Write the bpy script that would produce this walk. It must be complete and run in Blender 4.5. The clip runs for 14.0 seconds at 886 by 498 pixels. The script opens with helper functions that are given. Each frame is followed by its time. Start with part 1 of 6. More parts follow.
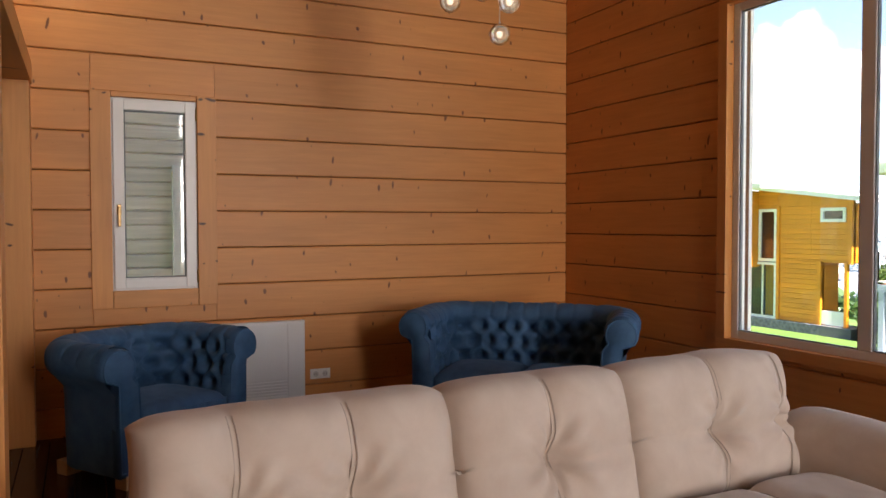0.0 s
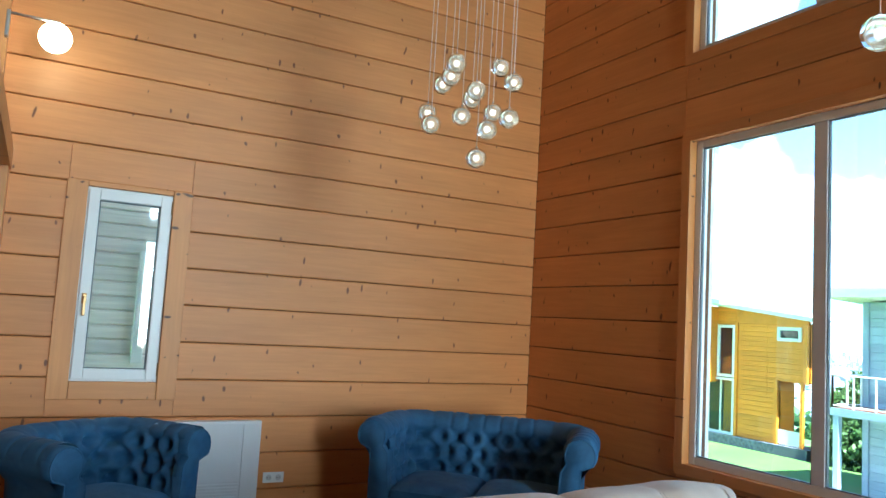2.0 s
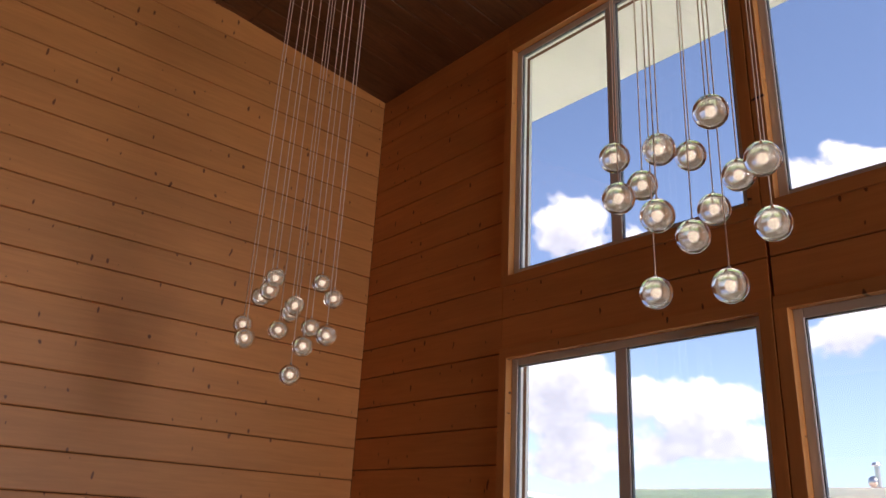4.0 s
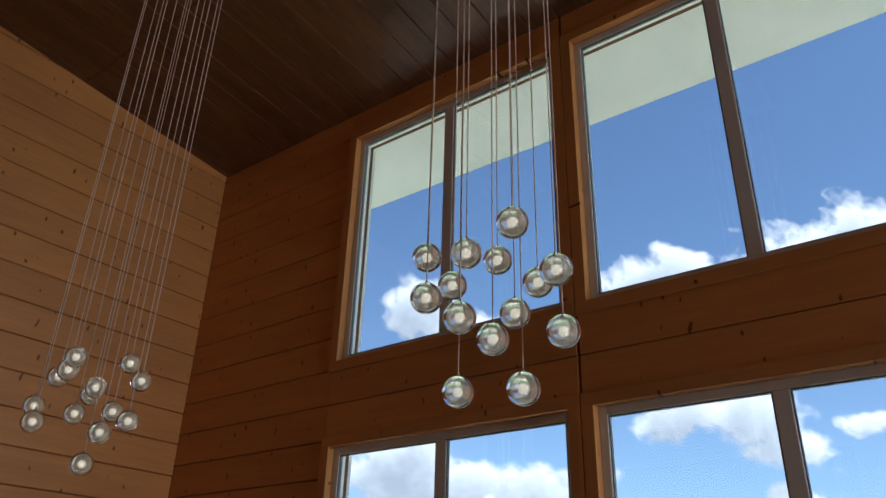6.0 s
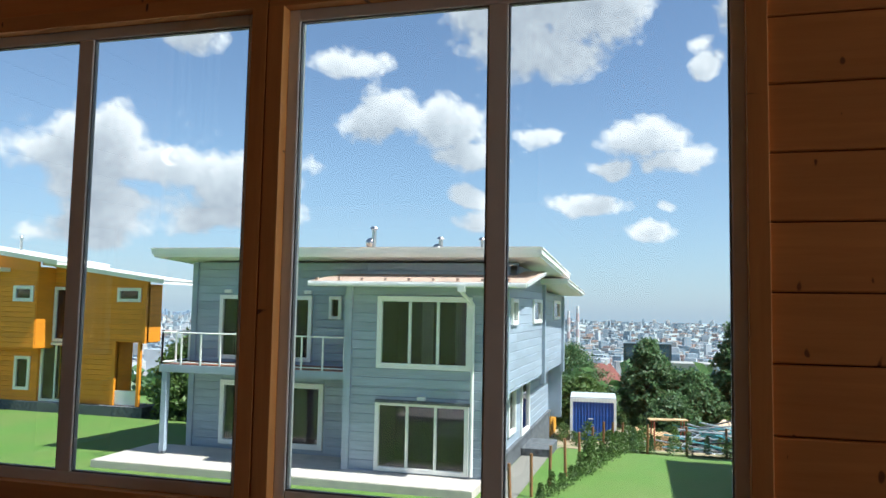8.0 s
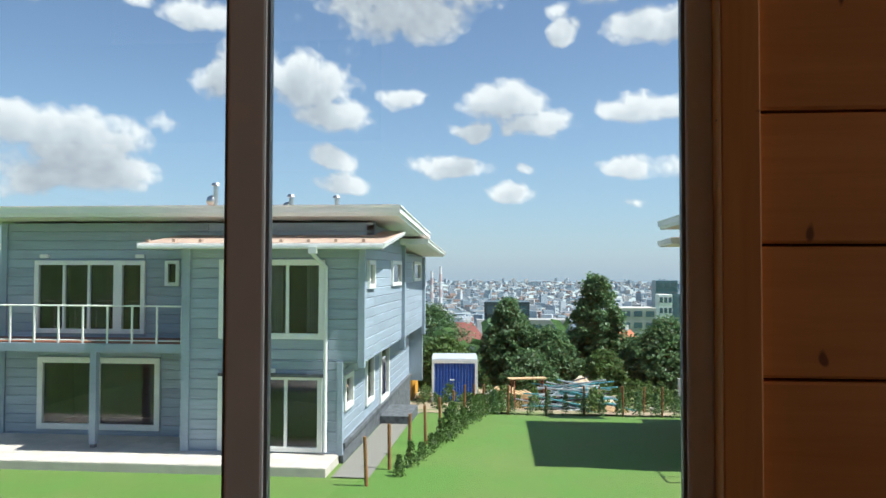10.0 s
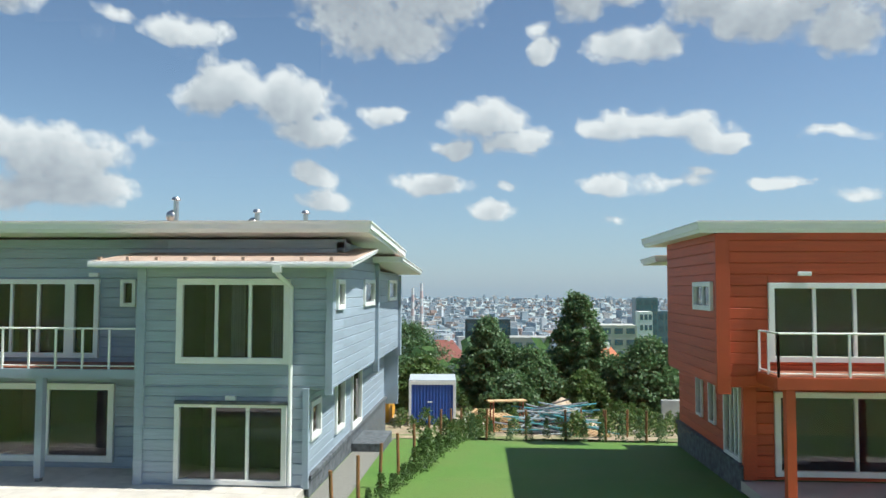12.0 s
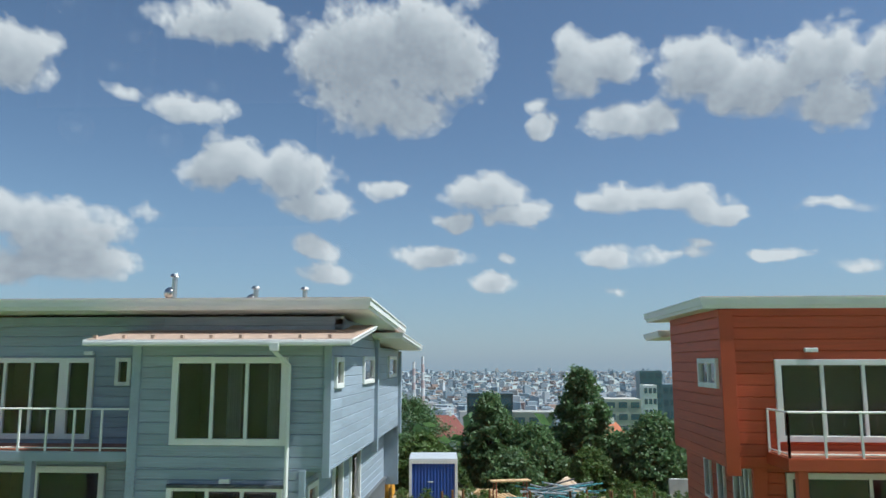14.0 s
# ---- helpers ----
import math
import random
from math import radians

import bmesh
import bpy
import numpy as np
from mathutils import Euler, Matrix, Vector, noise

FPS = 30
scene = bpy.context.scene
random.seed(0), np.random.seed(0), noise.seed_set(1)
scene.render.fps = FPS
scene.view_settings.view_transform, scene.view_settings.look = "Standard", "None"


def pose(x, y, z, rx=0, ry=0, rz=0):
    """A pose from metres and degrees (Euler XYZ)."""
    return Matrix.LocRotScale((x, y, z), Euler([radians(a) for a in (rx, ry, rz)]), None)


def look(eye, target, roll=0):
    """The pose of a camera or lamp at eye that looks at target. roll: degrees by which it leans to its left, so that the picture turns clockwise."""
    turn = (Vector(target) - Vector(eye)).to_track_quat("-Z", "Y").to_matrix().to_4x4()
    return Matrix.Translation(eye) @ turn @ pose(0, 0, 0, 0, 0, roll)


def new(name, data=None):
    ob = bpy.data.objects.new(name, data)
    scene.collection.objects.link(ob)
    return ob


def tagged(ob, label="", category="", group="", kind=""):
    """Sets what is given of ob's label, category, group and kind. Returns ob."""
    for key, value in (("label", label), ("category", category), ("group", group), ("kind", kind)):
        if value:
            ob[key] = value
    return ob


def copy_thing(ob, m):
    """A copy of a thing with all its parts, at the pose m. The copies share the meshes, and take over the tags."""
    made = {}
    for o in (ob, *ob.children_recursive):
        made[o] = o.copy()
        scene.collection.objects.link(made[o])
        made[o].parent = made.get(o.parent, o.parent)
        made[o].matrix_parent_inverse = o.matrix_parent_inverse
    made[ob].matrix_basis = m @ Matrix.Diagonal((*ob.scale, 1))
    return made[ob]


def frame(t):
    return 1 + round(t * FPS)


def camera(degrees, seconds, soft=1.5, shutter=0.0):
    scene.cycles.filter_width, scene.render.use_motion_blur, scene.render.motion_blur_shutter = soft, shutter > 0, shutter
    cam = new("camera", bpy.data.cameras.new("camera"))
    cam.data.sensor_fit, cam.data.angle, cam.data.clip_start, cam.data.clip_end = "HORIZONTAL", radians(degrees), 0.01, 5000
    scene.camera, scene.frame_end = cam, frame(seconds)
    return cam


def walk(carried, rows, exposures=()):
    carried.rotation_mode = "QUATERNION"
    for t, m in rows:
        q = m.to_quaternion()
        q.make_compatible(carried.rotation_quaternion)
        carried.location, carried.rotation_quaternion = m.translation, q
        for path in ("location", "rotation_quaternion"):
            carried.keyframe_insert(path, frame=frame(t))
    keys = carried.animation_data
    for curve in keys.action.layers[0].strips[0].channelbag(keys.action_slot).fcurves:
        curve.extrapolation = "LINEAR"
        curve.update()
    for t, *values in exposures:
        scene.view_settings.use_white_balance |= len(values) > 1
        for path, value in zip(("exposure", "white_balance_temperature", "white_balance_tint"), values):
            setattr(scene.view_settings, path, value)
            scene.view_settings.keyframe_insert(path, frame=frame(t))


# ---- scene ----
cam = camera(60.8, 14.0)
PATH = [
    (0, (-3.848, -5.532, 1.454), (-2.985, -3.729, 1.391), -0.1),
    (0.5, (-3.807, -5.591, 1.572), (-2.98, -3.781, 1.373), 0.4),
    (1, (-3.898, -5.564, 1.486), (-3.043, -3.758, 1.42), 1.4),
    (1.5, (-3.92, -5.57, 1.508), (-3.069, -3.761, 1.554), 2.3),
    (2, (-3.902, -5.585, 1.549), (-2.966, -3.827, 1.74), 3.4),
    (2.5, (-3.859, -5.595, 1.567), (-2.8, -3.916, 1.807), 2.7),
    (3, (-3.843, -5.591, 1.588), (-2.703, -3.977, 1.897), 3.1),
    (3.5, (-3.826, -5.595, 1.641), (-2.637, -4.065, 2.135), 3.8),
    (4, (-3.828, -5.619, 1.712), (-2.625, -4.183, 2.411), 3.1),
    (4.2, (-3.832, -5.638, 1.735), (-2.635, -4.238, 2.514), 2.8),
    (6.3, (-3.727, -5.746, 1.758), (-2.229, -4.752, 2.634), 1.2),
    (6.5, (-3.645, -5.712, 1.72), (-2.048, -4.794, 2.499), 2.1),
    (7, (-3.384, -5.674, 1.648), (-1.628, -4.918, 2.236), 4.0),
    (7.5, (-3.209, -5.565, 1.579), (-1.343, -4.927, 1.914), 3.0),
    (8, (-3.001, -5.469, 1.556), (-1.078, -4.943, 1.713), 1.1),
    (8.5, (-2.774, -5.5, 1.549), (-0.824, -5.061, 1.61), 1.5),
    (9, (-2.363, -5.421, 1.513), (-0.385, -5.134, 1.565), 1.3),
    (9.2, (-2.167, -5.391, 1.526), (-0.179, -5.181, 1.589), 1.0),
    (11.3, (-0.745, -5.485, 1.621), (1.248, -5.324, 1.679), -0.1),
    (11.5, (-0.635, -5.490, 1.623), (1.357, -5.314, 1.682), 0.3),
    (12, (-0.400, -5.508, 1.665), (1.594, -5.385, 1.769), 0.2),
    (12.5, (-0.300, -5.505, 1.734), (1.687, -5.434, 1.951), -0.4),
    (13, (-0.237, -5.525, 1.762), (1.737, -5.41, 2.063), -0.2),
    (13.5, (-0.251, -5.543, 1.764), (1.723, -5.445, 2.071), 0.3),
    (14, (-0.261, -5.525, 1.771), (1.713, -5.4, 2.066), -0.0),
]
EXPOSURES = [(0.0, 2.2, 6700, 16), (0.5, 2.72, 4900, -5), (1.0, 2.68, 4780, -8), (1.5, 2.65, 4750, -8), (2.0, 2.85, 4850, -9), (2.5, 2.6, 5700, 6),
             (3.0, 2.2, 6400, 9), (3.5, 1.8, 6500, 16), (4.2, 1.5, 6150, 24), (6.3, 1.1, 5350, 3), (7.0, 1.05, 5450, 2), (8.0, 0.95, 5800, 3),
             (9.2, 0.85, 5900, 3), (11.3, 0.76, 6000, 3), (12.5, 0.54, 6000, 3), (14.0, 0.33, 5750, 3)]
walk(cam, [(t, look(eye, target, roll)) for t, eye, target, roll in PATH], EXPOSURES)

# ---- light ----
SUN_DIR = Vector((-0.06, -0.54, 0.84)).normalized()
world = bpy.data.worlds.new("world")
scene.world = world
world.use_nodes = True
wn = world.node_tree.nodes
wn.clear()
sky = wn.new("ShaderNodeTexSky")
sky.sky_type = "NISHITA"
sky.sun_disc = False
sky.sun_elevation = math.asin(SUN_DIR.z)
sky.sun_rotation = math.atan2(SUN_DIR.x, SUN_DIR.y)
sky.altitude = 600
sky.air_density = 1.0
sky.dust_density = 0.6
sky.ozone_density = 0.3
background = wn.new("ShaderNodeBackground")
background.inputs["Strength"].default_value = 0.076
world_out = wn.new("ShaderNodeOutputWorld")
world.node_tree.links.new(sky.outputs[0], background.inputs["Color"])
world.node_tree.links.new(background.outputs[0], world_out.inputs["Surface"])

sun_data = bpy.data.lights.new("sun", "SUN")
sun_data.energy = 5.0
sun_data.angle = radians(0.6)
sun_data.color = (1.0, 0.95, 0.87)
sun = new("sun", sun_data)
sun.matrix_world = look(SUN_DIR * 60, (0, 0, 0))


# area lamps added in unseen openings at the room's far end, in place of daylight
for z0, z1, watts in ((0.5, 3.1, 88), (3.6, 5.5, 37)):
    lamp = bpy.data.lights.new("south_fill_light", "AREA")
    lamp.shape = "RECTANGLE"
    lamp.size, lamp.size_y = 1.35, z1 - z0 - 0.1
    lamp.energy = watts
    lamp.color = (1.0, 0.95, 0.88)
    new("south_fill_light", lamp).matrix_world = look((-0.95, -13.98, (z0 + z1) / 2), (-2.2, 0, (z0 + z1) / 2 - 0.6))


# ---- materials ----
class Nodes:
    """A short way to write a node material."""

    def __init__(self, name):
        self.mat = bpy.data.materials.new(name)
        self.mat.use_nodes = True
        self.tree = self.mat.node_tree
        self.bsdf = self.tree.nodes["Principled BSDF"]
        self.out = self.tree.nodes["Material Output"]

    def add(self, kind, **values):
        node = self.tree.nodes.new("ShaderNode" + kind)
        for key, value in values.items():
            if key == "op":
                node.operation = value
            elif key == "blend":
                node.blend_type = value
            elif key == "data":
                node.data_type = value
            elif key == "feature":
                node.feature = value
        return node

    def link(self, a, b):
        self.tree.links.new(a, b)

    def set(self, node, **inputs):
        for key, value in inputs.items():
            socket = node.inputs[key.replace("_", " ")]
            if hasattr(value, "is_linked"):
                self.link(value, socket)
            else:
                socket.default_value = value
        return node

    def coords(self, scale=(1, 1, 1), offset_random=False, kind="Object"):
        tc = self.add("TexCoord")
        mp = self.add("Mapping")
        self.link(tc.outputs[kind], mp.inputs["Vector"])
        mp.inputs["Scale"].default_value = scale
        if offset_random:
            oi = self.add("ObjectInfo")
            mul = self.add("Math", op="MULTIPLY")
            self.link(oi.outputs["Random"], mul.inputs[0])
            mul.inputs[1].default_value = 57.0
            cmb = self.add("CombineXYZ")
            for axis in range(3):
                self.link(mul.outputs[0], cmb.inputs[axis])
            self.link(cmb.outputs[0], mp.inputs["Location"])
        return mp.outputs[0]

    def noise(self, vector, scale, detail=4.0, rough=0.55, distort=0.0):
        n = self.add("TexNoise")
        self.link(vector, n.inputs["Vector"])
        self.set(n, Scale=scale, Detail=detail, Roughness=rough, Distortion=distort)
        return n.outputs["Fac"]

    def ramp(self, fac, stops):
        r = self.add("ValToRGB")
        self.link(fac, r.inputs[0])
        e = r.color_ramp.elements
        while len(e) < len(stops):
            e.new(0.5)
        for el, (pos, col) in zip(e, stops):
            el.position = pos
            el.color = (*col, 1) if len(col) == 3 else col
        return r.outputs[0]

    def grey(self, fac, a, b, lo=0.0, hi=1.0):
        m = self.add("MapRange")
        self.link(fac, m.inputs[0])
        for i, v in enumerate((lo, hi, a, b)):
            m.inputs[i + 1].default_value = v
        return m.outputs[0]

    def mix(self, fac, a, b, blend="MIX"):
        m = self.add("Mix", data="RGBA", blend=blend)
        for socket, value in ((m.inputs[0], fac), (m.inputs[6], a), (m.inputs[7], b)):
            if hasattr(value, "is_linked"):
                self.link(value, socket)
            elif isinstance(value, tuple):
                socket.default_value = (*value, 1)
            else:
                socket.default_value = value
        return m.outputs[2]

    def bump(self, height, strength=0.2, distance=0.01):
        b = self.add("Bump")
        self.link(height, b.inputs["Height"])
        self.set(b, Strength=strength, Distance=distance)
        self.link(b.outputs[0], self.bsdf.inputs["Normal"])


def wood(name, light, dark, knot=(0.10, 0.04, 0.015), rough=0.45, knots=True, vary=0.25, coat=0.0, each=(0.84, 1.12)):
    """Sawn timber with its length along local x: grain, slow colour change, knots."""
    n = Nodes(name)
    v = n.coords((0.35, 6, 6), True)
    grain = n.noise(v, 6.0, 6, 0.65, 0.6)
    broad = n.noise(n.coords((0.5, 2.2, 2.2), True), 1.6, 3)
    col = n.ramp(grain, [(0.25, dark), (0.72, light)])
    tint = n.grey(broad, 1 - vary, 1 + vary, 0.3, 0.7)
    tint_c = n.add("CombineColor")
    for i in range(3):
        n.link(tint, tint_c.inputs[i])
    col = n.mix(1.0, col, tint_c.outputs[0], "MULTIPLY")
    oi = n.add("ObjectInfo")
    piece = n.grey(oi.outputs["Random"], *each)
    each_c = n.add("CombineColor")
    for i in range(3):
        n.link(piece, each_c.inputs[i])
    col = n.mix(1.0, col, each_c.outputs[0], "MULTIPLY")
    if knots:
        wob = n.noise(n.coords((3, 3, 3), True), 2.0, 2)
        sp = n.add("SeparateXYZ")
        n.link(n.coords((1, 1, 1), True), sp.inputs[0])
        cb = n.add("CombineXYZ")
        for a, (axis, k) in enumerate(((0, 8.0), (2, 3.4))):
            mu = n.add("Math", op="MULTIPLY_ADD")
            n.link(sp.outputs[axis], mu.inputs[0])
            mu.inputs[1].default_value = k
            n.link(n.grey(wob, -0.25, 0.25), mu.inputs[2])
            n.link(mu.outputs[0], cb.inputs[a])
        vor = n.add("TexVoronoi")
        vor.voronoi_dimensions = "2D"
        n.link(cb.outputs[0], vor.inputs["Vector"])
        vor.inputs["Scale"].default_value = 1.0
        size = n.add("Math", op="SUBTRACT")
        sep = n.add("SeparateColor")
        n.link(vor.outputs["Color"], sep.inputs[0])
        rad = n.grey(sep.outputs[0], -0.07, 0.078)
        n.link(vor.outputs["Distance"], size.inputs[0])
        n.link(rad, size.inputs[1])
        mask = n.grey(size.outputs[0], 1.0, 0.0, -0.008, 0.022)
        halo = n.grey(size.outputs[0], 0.32, 0.0, 0.0, 0.10)
        col = n.mix(halo, col, dark)
        col = n.mix(mask, col, knot)
    n.link(col, n.bsdf.inputs["Base Color"])
    n.link(n.grey(grain, rough - 0.08, rough + 0.12), n.bsdf.inputs["Roughness"])
    n.bsdf.inputs["Coat Weight"].default_value = coat
    n.bsdf.inputs["Coat Roughness"].default_value = 0.25
    n.bump(grain, 0.10, 0.004)
    return n.mat


def painted(name, colour, rough=0.5, vary=0.08, bump=0.05, scale=3.0, metal=0.0, each=0.0):
    n = Nodes(name)
    v = n.coords((1, 1, 1), True)
    big = n.noise(v, scale, 4)
    fine = n.noise(v, scale * 30, 3)
    a = tuple(c * (1 - vary) for c in colour)
    b = tuple(min(1, c * (1 + vary)) for c in colour)
    col = n.ramp(big, [(0.3, a), (0.7, b)])
    if each:
        oi = n.add("ObjectInfo")
        g = n.grey(oi.outputs["Random"], 1 - each, 1 + each)
        c = n.add("CombineColor")
        for i in range(3):
            n.link(g, c.inputs[i])
        col = n.mix(1.0, col, c.outputs[0], "MULTIPLY")
    n.link(col, n.bsdf.inputs["Base Color"])
    n.link(n.grey(fine, rough - 0.06, rough + 0.06), n.bsdf.inputs["Roughness"])
    n.bsdf.inputs["Metallic"].default_value = metal
    if bump:
        n.bump(fine, bump, 0.003)
    return n.mat


def siding(name, colour, rough=0.55):
    """Stained exterior log boards, length along local x."""
    n = Nodes(name)
    grain = n.noise(n.coords((0.4, 8, 8), True), 4.0, 5, 0.6)
    big = n.noise(n.coords((0.3, 1, 1), True), 1.2, 3)
    col = n.ramp(grain, [(0.3, tuple(c * 0.82 for c in colour)), (0.7, tuple(min(1, c * 1.12) for c in colour))])
    oi = n.add("ObjectInfo")
    g = n.add("Math", op="MULTIPLY")
    n.link(n.grey(oi.outputs["Random"], 0.9, 1.08), g.inputs[0])
    n.link(n.grey(big, 0.9, 1.1, 0.3, 0.7), g.inputs[1])
    c = n.add("CombineColor")
    for i in range(3):
        n.link(g.outputs[0], c.inputs[i])
    col = n.mix(1.0, col, c.outputs[0], "MULTIPLY")
    n.link(col, n.bsdf.inputs["Base Color"])
    n.bsdf.inputs["Roughness"].default_value = rough
    n.bump(grain, 0.15, 0.005)
    return n.mat


def velvet(name, colour, lighter, scale=9.0, sheen=0.5, rough=0.75):
    n = Nodes(name)
    v = n.coords((1, 1, 1))
    big = n.noise(v, scale, 5, 0.6, 0.4)
    fine = n.noise(v, 420, 2)
    col = n.ramp(big, [(0.32, colour), (0.72, lighter)])
    n.link(col, n.bsdf.inputs["Base Color"])
    n.bsdf.inputs["Roughness"].default_value = rough
    n.bsdf.inputs["Sheen Weight"].default_value = sheen
    n.bsdf.inputs["Sheen Roughness"].default_value = 0.35
    n.bsdf.inputs["Sheen Tint"].default_value = (*[min(1, c * 2.2 + 0.05) for c in lighter], 1)
    mixed = n.add("Math", op="ADD")
    n.link(n.grey(big, 0, 0.6), mixed.inputs[0])
    n.link(n.grey(fine, 0, 0.25), mixed.inputs[1])
    n.bump(mixed.outputs[0], 0.18, 0.006)
    return n.mat


def glass(name, tint=(1, 1, 1), rough=0.0, ior=1.45):
    n = Nodes(name)
    n.set(n.bsdf, Base_Color=(*tint, 1), Roughness=rough, IOR=ior)
    n.bsdf.inputs["Transmission Weight"].default_value = 1.0
    return n.mat


def glowing(name, colour, strength):
    n = Nodes(name)
    n.set(n.bsdf, Base_Color=(*colour, 1), Roughness=0.4)
    n.bsdf.inputs["Emission Color"].default_value = (*colour, 1)
    n.bsdf.inputs["Emission Strength"].default_value = strength
    return n.mat


def leaves(name, a, b):
    n = Nodes(name)
    geo = n.add("NewGeometry")
    col = n.ramp(geo.outputs["Random Per Island"], [(0.0, a), (1.0, b)])
    big = n.noise(n.coords((1, 1, 1)), 0.7, 3)
    g = n.grey(big, 0.7, 1.25, 0.3, 0.7)
    c = n.add("CombineColor")
    for i in range(3):
        n.link(g, c.inputs[i])
    col = n.mix(1.0, col, c.outputs[0], "MULTIPLY")
    n.link(col, n.bsdf.inputs["Base Color"])
    n.bsdf.inputs["Roughness"].default_value = 0.5
    tr = n.add("BsdfTranslucent")
    n.link(col, tr.inputs["Color"])
    mx = n.add("MixShader")
    mx.inputs[0].default_value = 0.42
    n.link(n.bsdf.outputs[0], mx.inputs[1])
    n.link(tr.outputs[0], mx.inputs[2])
    n.link(mx.outputs[0], n.out.inputs["Surface"])
    return n.mat


PINE = wood("varnished_pine", (0.68, 0.295, 0.086), (0.58, 0.232, 0.060), knot=(0.19, 0.065, 0.019), rough=0.46, vary=0.09, each=(0.95, 1.05))
PINE_PLAIN = wood("pine_trim", (0.68, 0.31, 0.094), (0.58, 0.245, 0.068), rough=0.46, vary=0.1, each=(0.94, 1.06))
CEILING_WOOD = wood("dark_stained_boards", (0.20, 0.085, 0.032), (0.10, 0.04, 0.015), rough=0.4)
FLOOR_WOOD = wood("dark_floor_boards", (0.040, 0.020, 0.012), (0.018, 0.009, 0.006), rough=0.22, knots=False)
PALE_WOOD = wood("pale_foot_wood", (0.62, 0.42, 0.22), (0.5, 0.32, 0.15), knots=False)
JOINT = painted("joint_wood", (0.12, 0.045, 0.015), 0.8)
WHITE = painted("white_window_frame", (0.78, 0.78, 0.77), 0.35, 0.03, 0.02)
WHITE_OUT = painted("white_outdoor_paint", (0.80, 0.79, 0.76), 0.5, 0.05, 0.04)
GASKET = painted("grey_gasket", (0.16, 0.17, 0.18), 0.5)
STEEL = painted("brushed_steel", (0.55, 0.54, 0.52), 0.3, 0.04, 0.02, metal=1.0)
CABLE = painted("pale_copper_cable", (0.85, 0.68, 0.54), 0.3, 0.05, 0.0)
GLASS = glass("window_glass")
CRYSTAL = glass("crystal_ball_glass", (1, 1, 1), 0.0, 1.3)
BLUE_VELVET = velvet("blue_velvet", (0.026, 0.088, 0.190), (0.060, 0.155, 0.300), 7.0, 0.3)
BEIGE = velvet("beige_suede", (0.57, 0.475, 0.40), (0.67, 0.58, 0.50), 5.0, 0.25, 0.85)
BEIGE_THREAD = painted("beige_seam_thread", (0.46, 0.385, 0.33), 0.9)
RADIATOR_WHITE = painted("white_enamel", (0.76, 0.77, 0.78), 0.35, 0.03, 0.02)
SOCKET_WHITE = painted("white_plastic", (0.82, 0.82, 0.80), 0.3, 0.02, 0.0)
DARK = painted("dark_void", (0.02, 0.02, 0.02), 0.8)
BRASS = painted("worn_brass", (0.5, 0.33, 0.15), 0.35, 0.1, 0.0, metal=1.0)
BULB = glowing("warm_bulb", (1.0, 0.84, 0.62), 0.28)
GLOBE = glowing("opal_globe", (1.0, 0.80, 0.52), 2.5)
BLUE_SIDING = siding("blue_grey_boards", (0.33, 0.39, 0.465))
RED_SIDING = siding("red_brown_boards", (0.50, 0.075, 0.022))
ORANGE_SIDING = siding("orange_boards", (0.74, 0.27, 0.014))
PALE_SIDING = siding("pale_cream_boards", (0.80, 0.75, 0.68))
ROOF_BROWN = painted("brown_roof_sheet", (0.46, 0.33, 0.25), 0.6, 0.2, 0.1)
STONE = painted("grey_stone_plinth", (0.10, 0.11, 0.12), 0.85, 0.5, 0.6, 6.0)
PAVING = painted("pale_patio_slabs", (0.52, 0.47, 0.41), 0.8, 0.12, 0.2, 2.0, each=0.08)
DECK = wood("red_deck_boards", (0.34, 0.12, 0.065), (0.24, 0.08, 0.04), knots=False)
STAKE = wood("brown_round_stake", (0.30, 0.14, 0.06), (0.17, 0.075, 0.03), knots=False)
BARK = painted("bark", (0.10, 0.075, 0.05), 0.9, 0.4, 0.6, 8.0)
LEAF_DARK = leaves("leaf_dark", (0.075, 0.14, 0.055), (0.15, 0.25, 0.095))
LEAF_LIGHT = leaves("leaf_light", (0.065, 0.12, 0.03), (0.15, 0.23, 0.06))
PANE_DARK = glass("house_window_glass", (0.93, 0.95, 0.95))
# unlit rooms' shade is put into this colour; the blue offsets lawn bounce
ROOM_SHADE = painted("shade_toned_room", (0.046, 0.041, 0.080), 0.9, 0.3, 0.0, 1.0)
CURTAIN = painted("grey_curtain", (0.26, 0.245, 0.30), 0.9, 0.15)


def lawn_material():
    n = Nodes("lawn_and_fields")
    v = n.coords((1, 1, 1))
    fine = n.noise(v, 14.0, 5, 0.7)
    broad = n.noise(v, 0.35, 4)
    grass = n.ramp(fine, [(0.3, (0.055, 0.13, 0.016)), (0.7, (0.115, 0.23, 0.032))])
    yellow = n.ramp(fine, [(0.3, (0.075, 0.13, 0.022)), (0.7, (0.15, 0.225, 0.045))])
    col = n.mix(n.grey(broad, 0, 1, 0.4, 0.62), grass, yellow)
    n.link(col, n.bsdf.inputs["Base Color"])
    n.bsdf.inputs["Roughness"].default_value = 0.8
    n.bump(fine, 0.6, 0.03)
    return n.mat


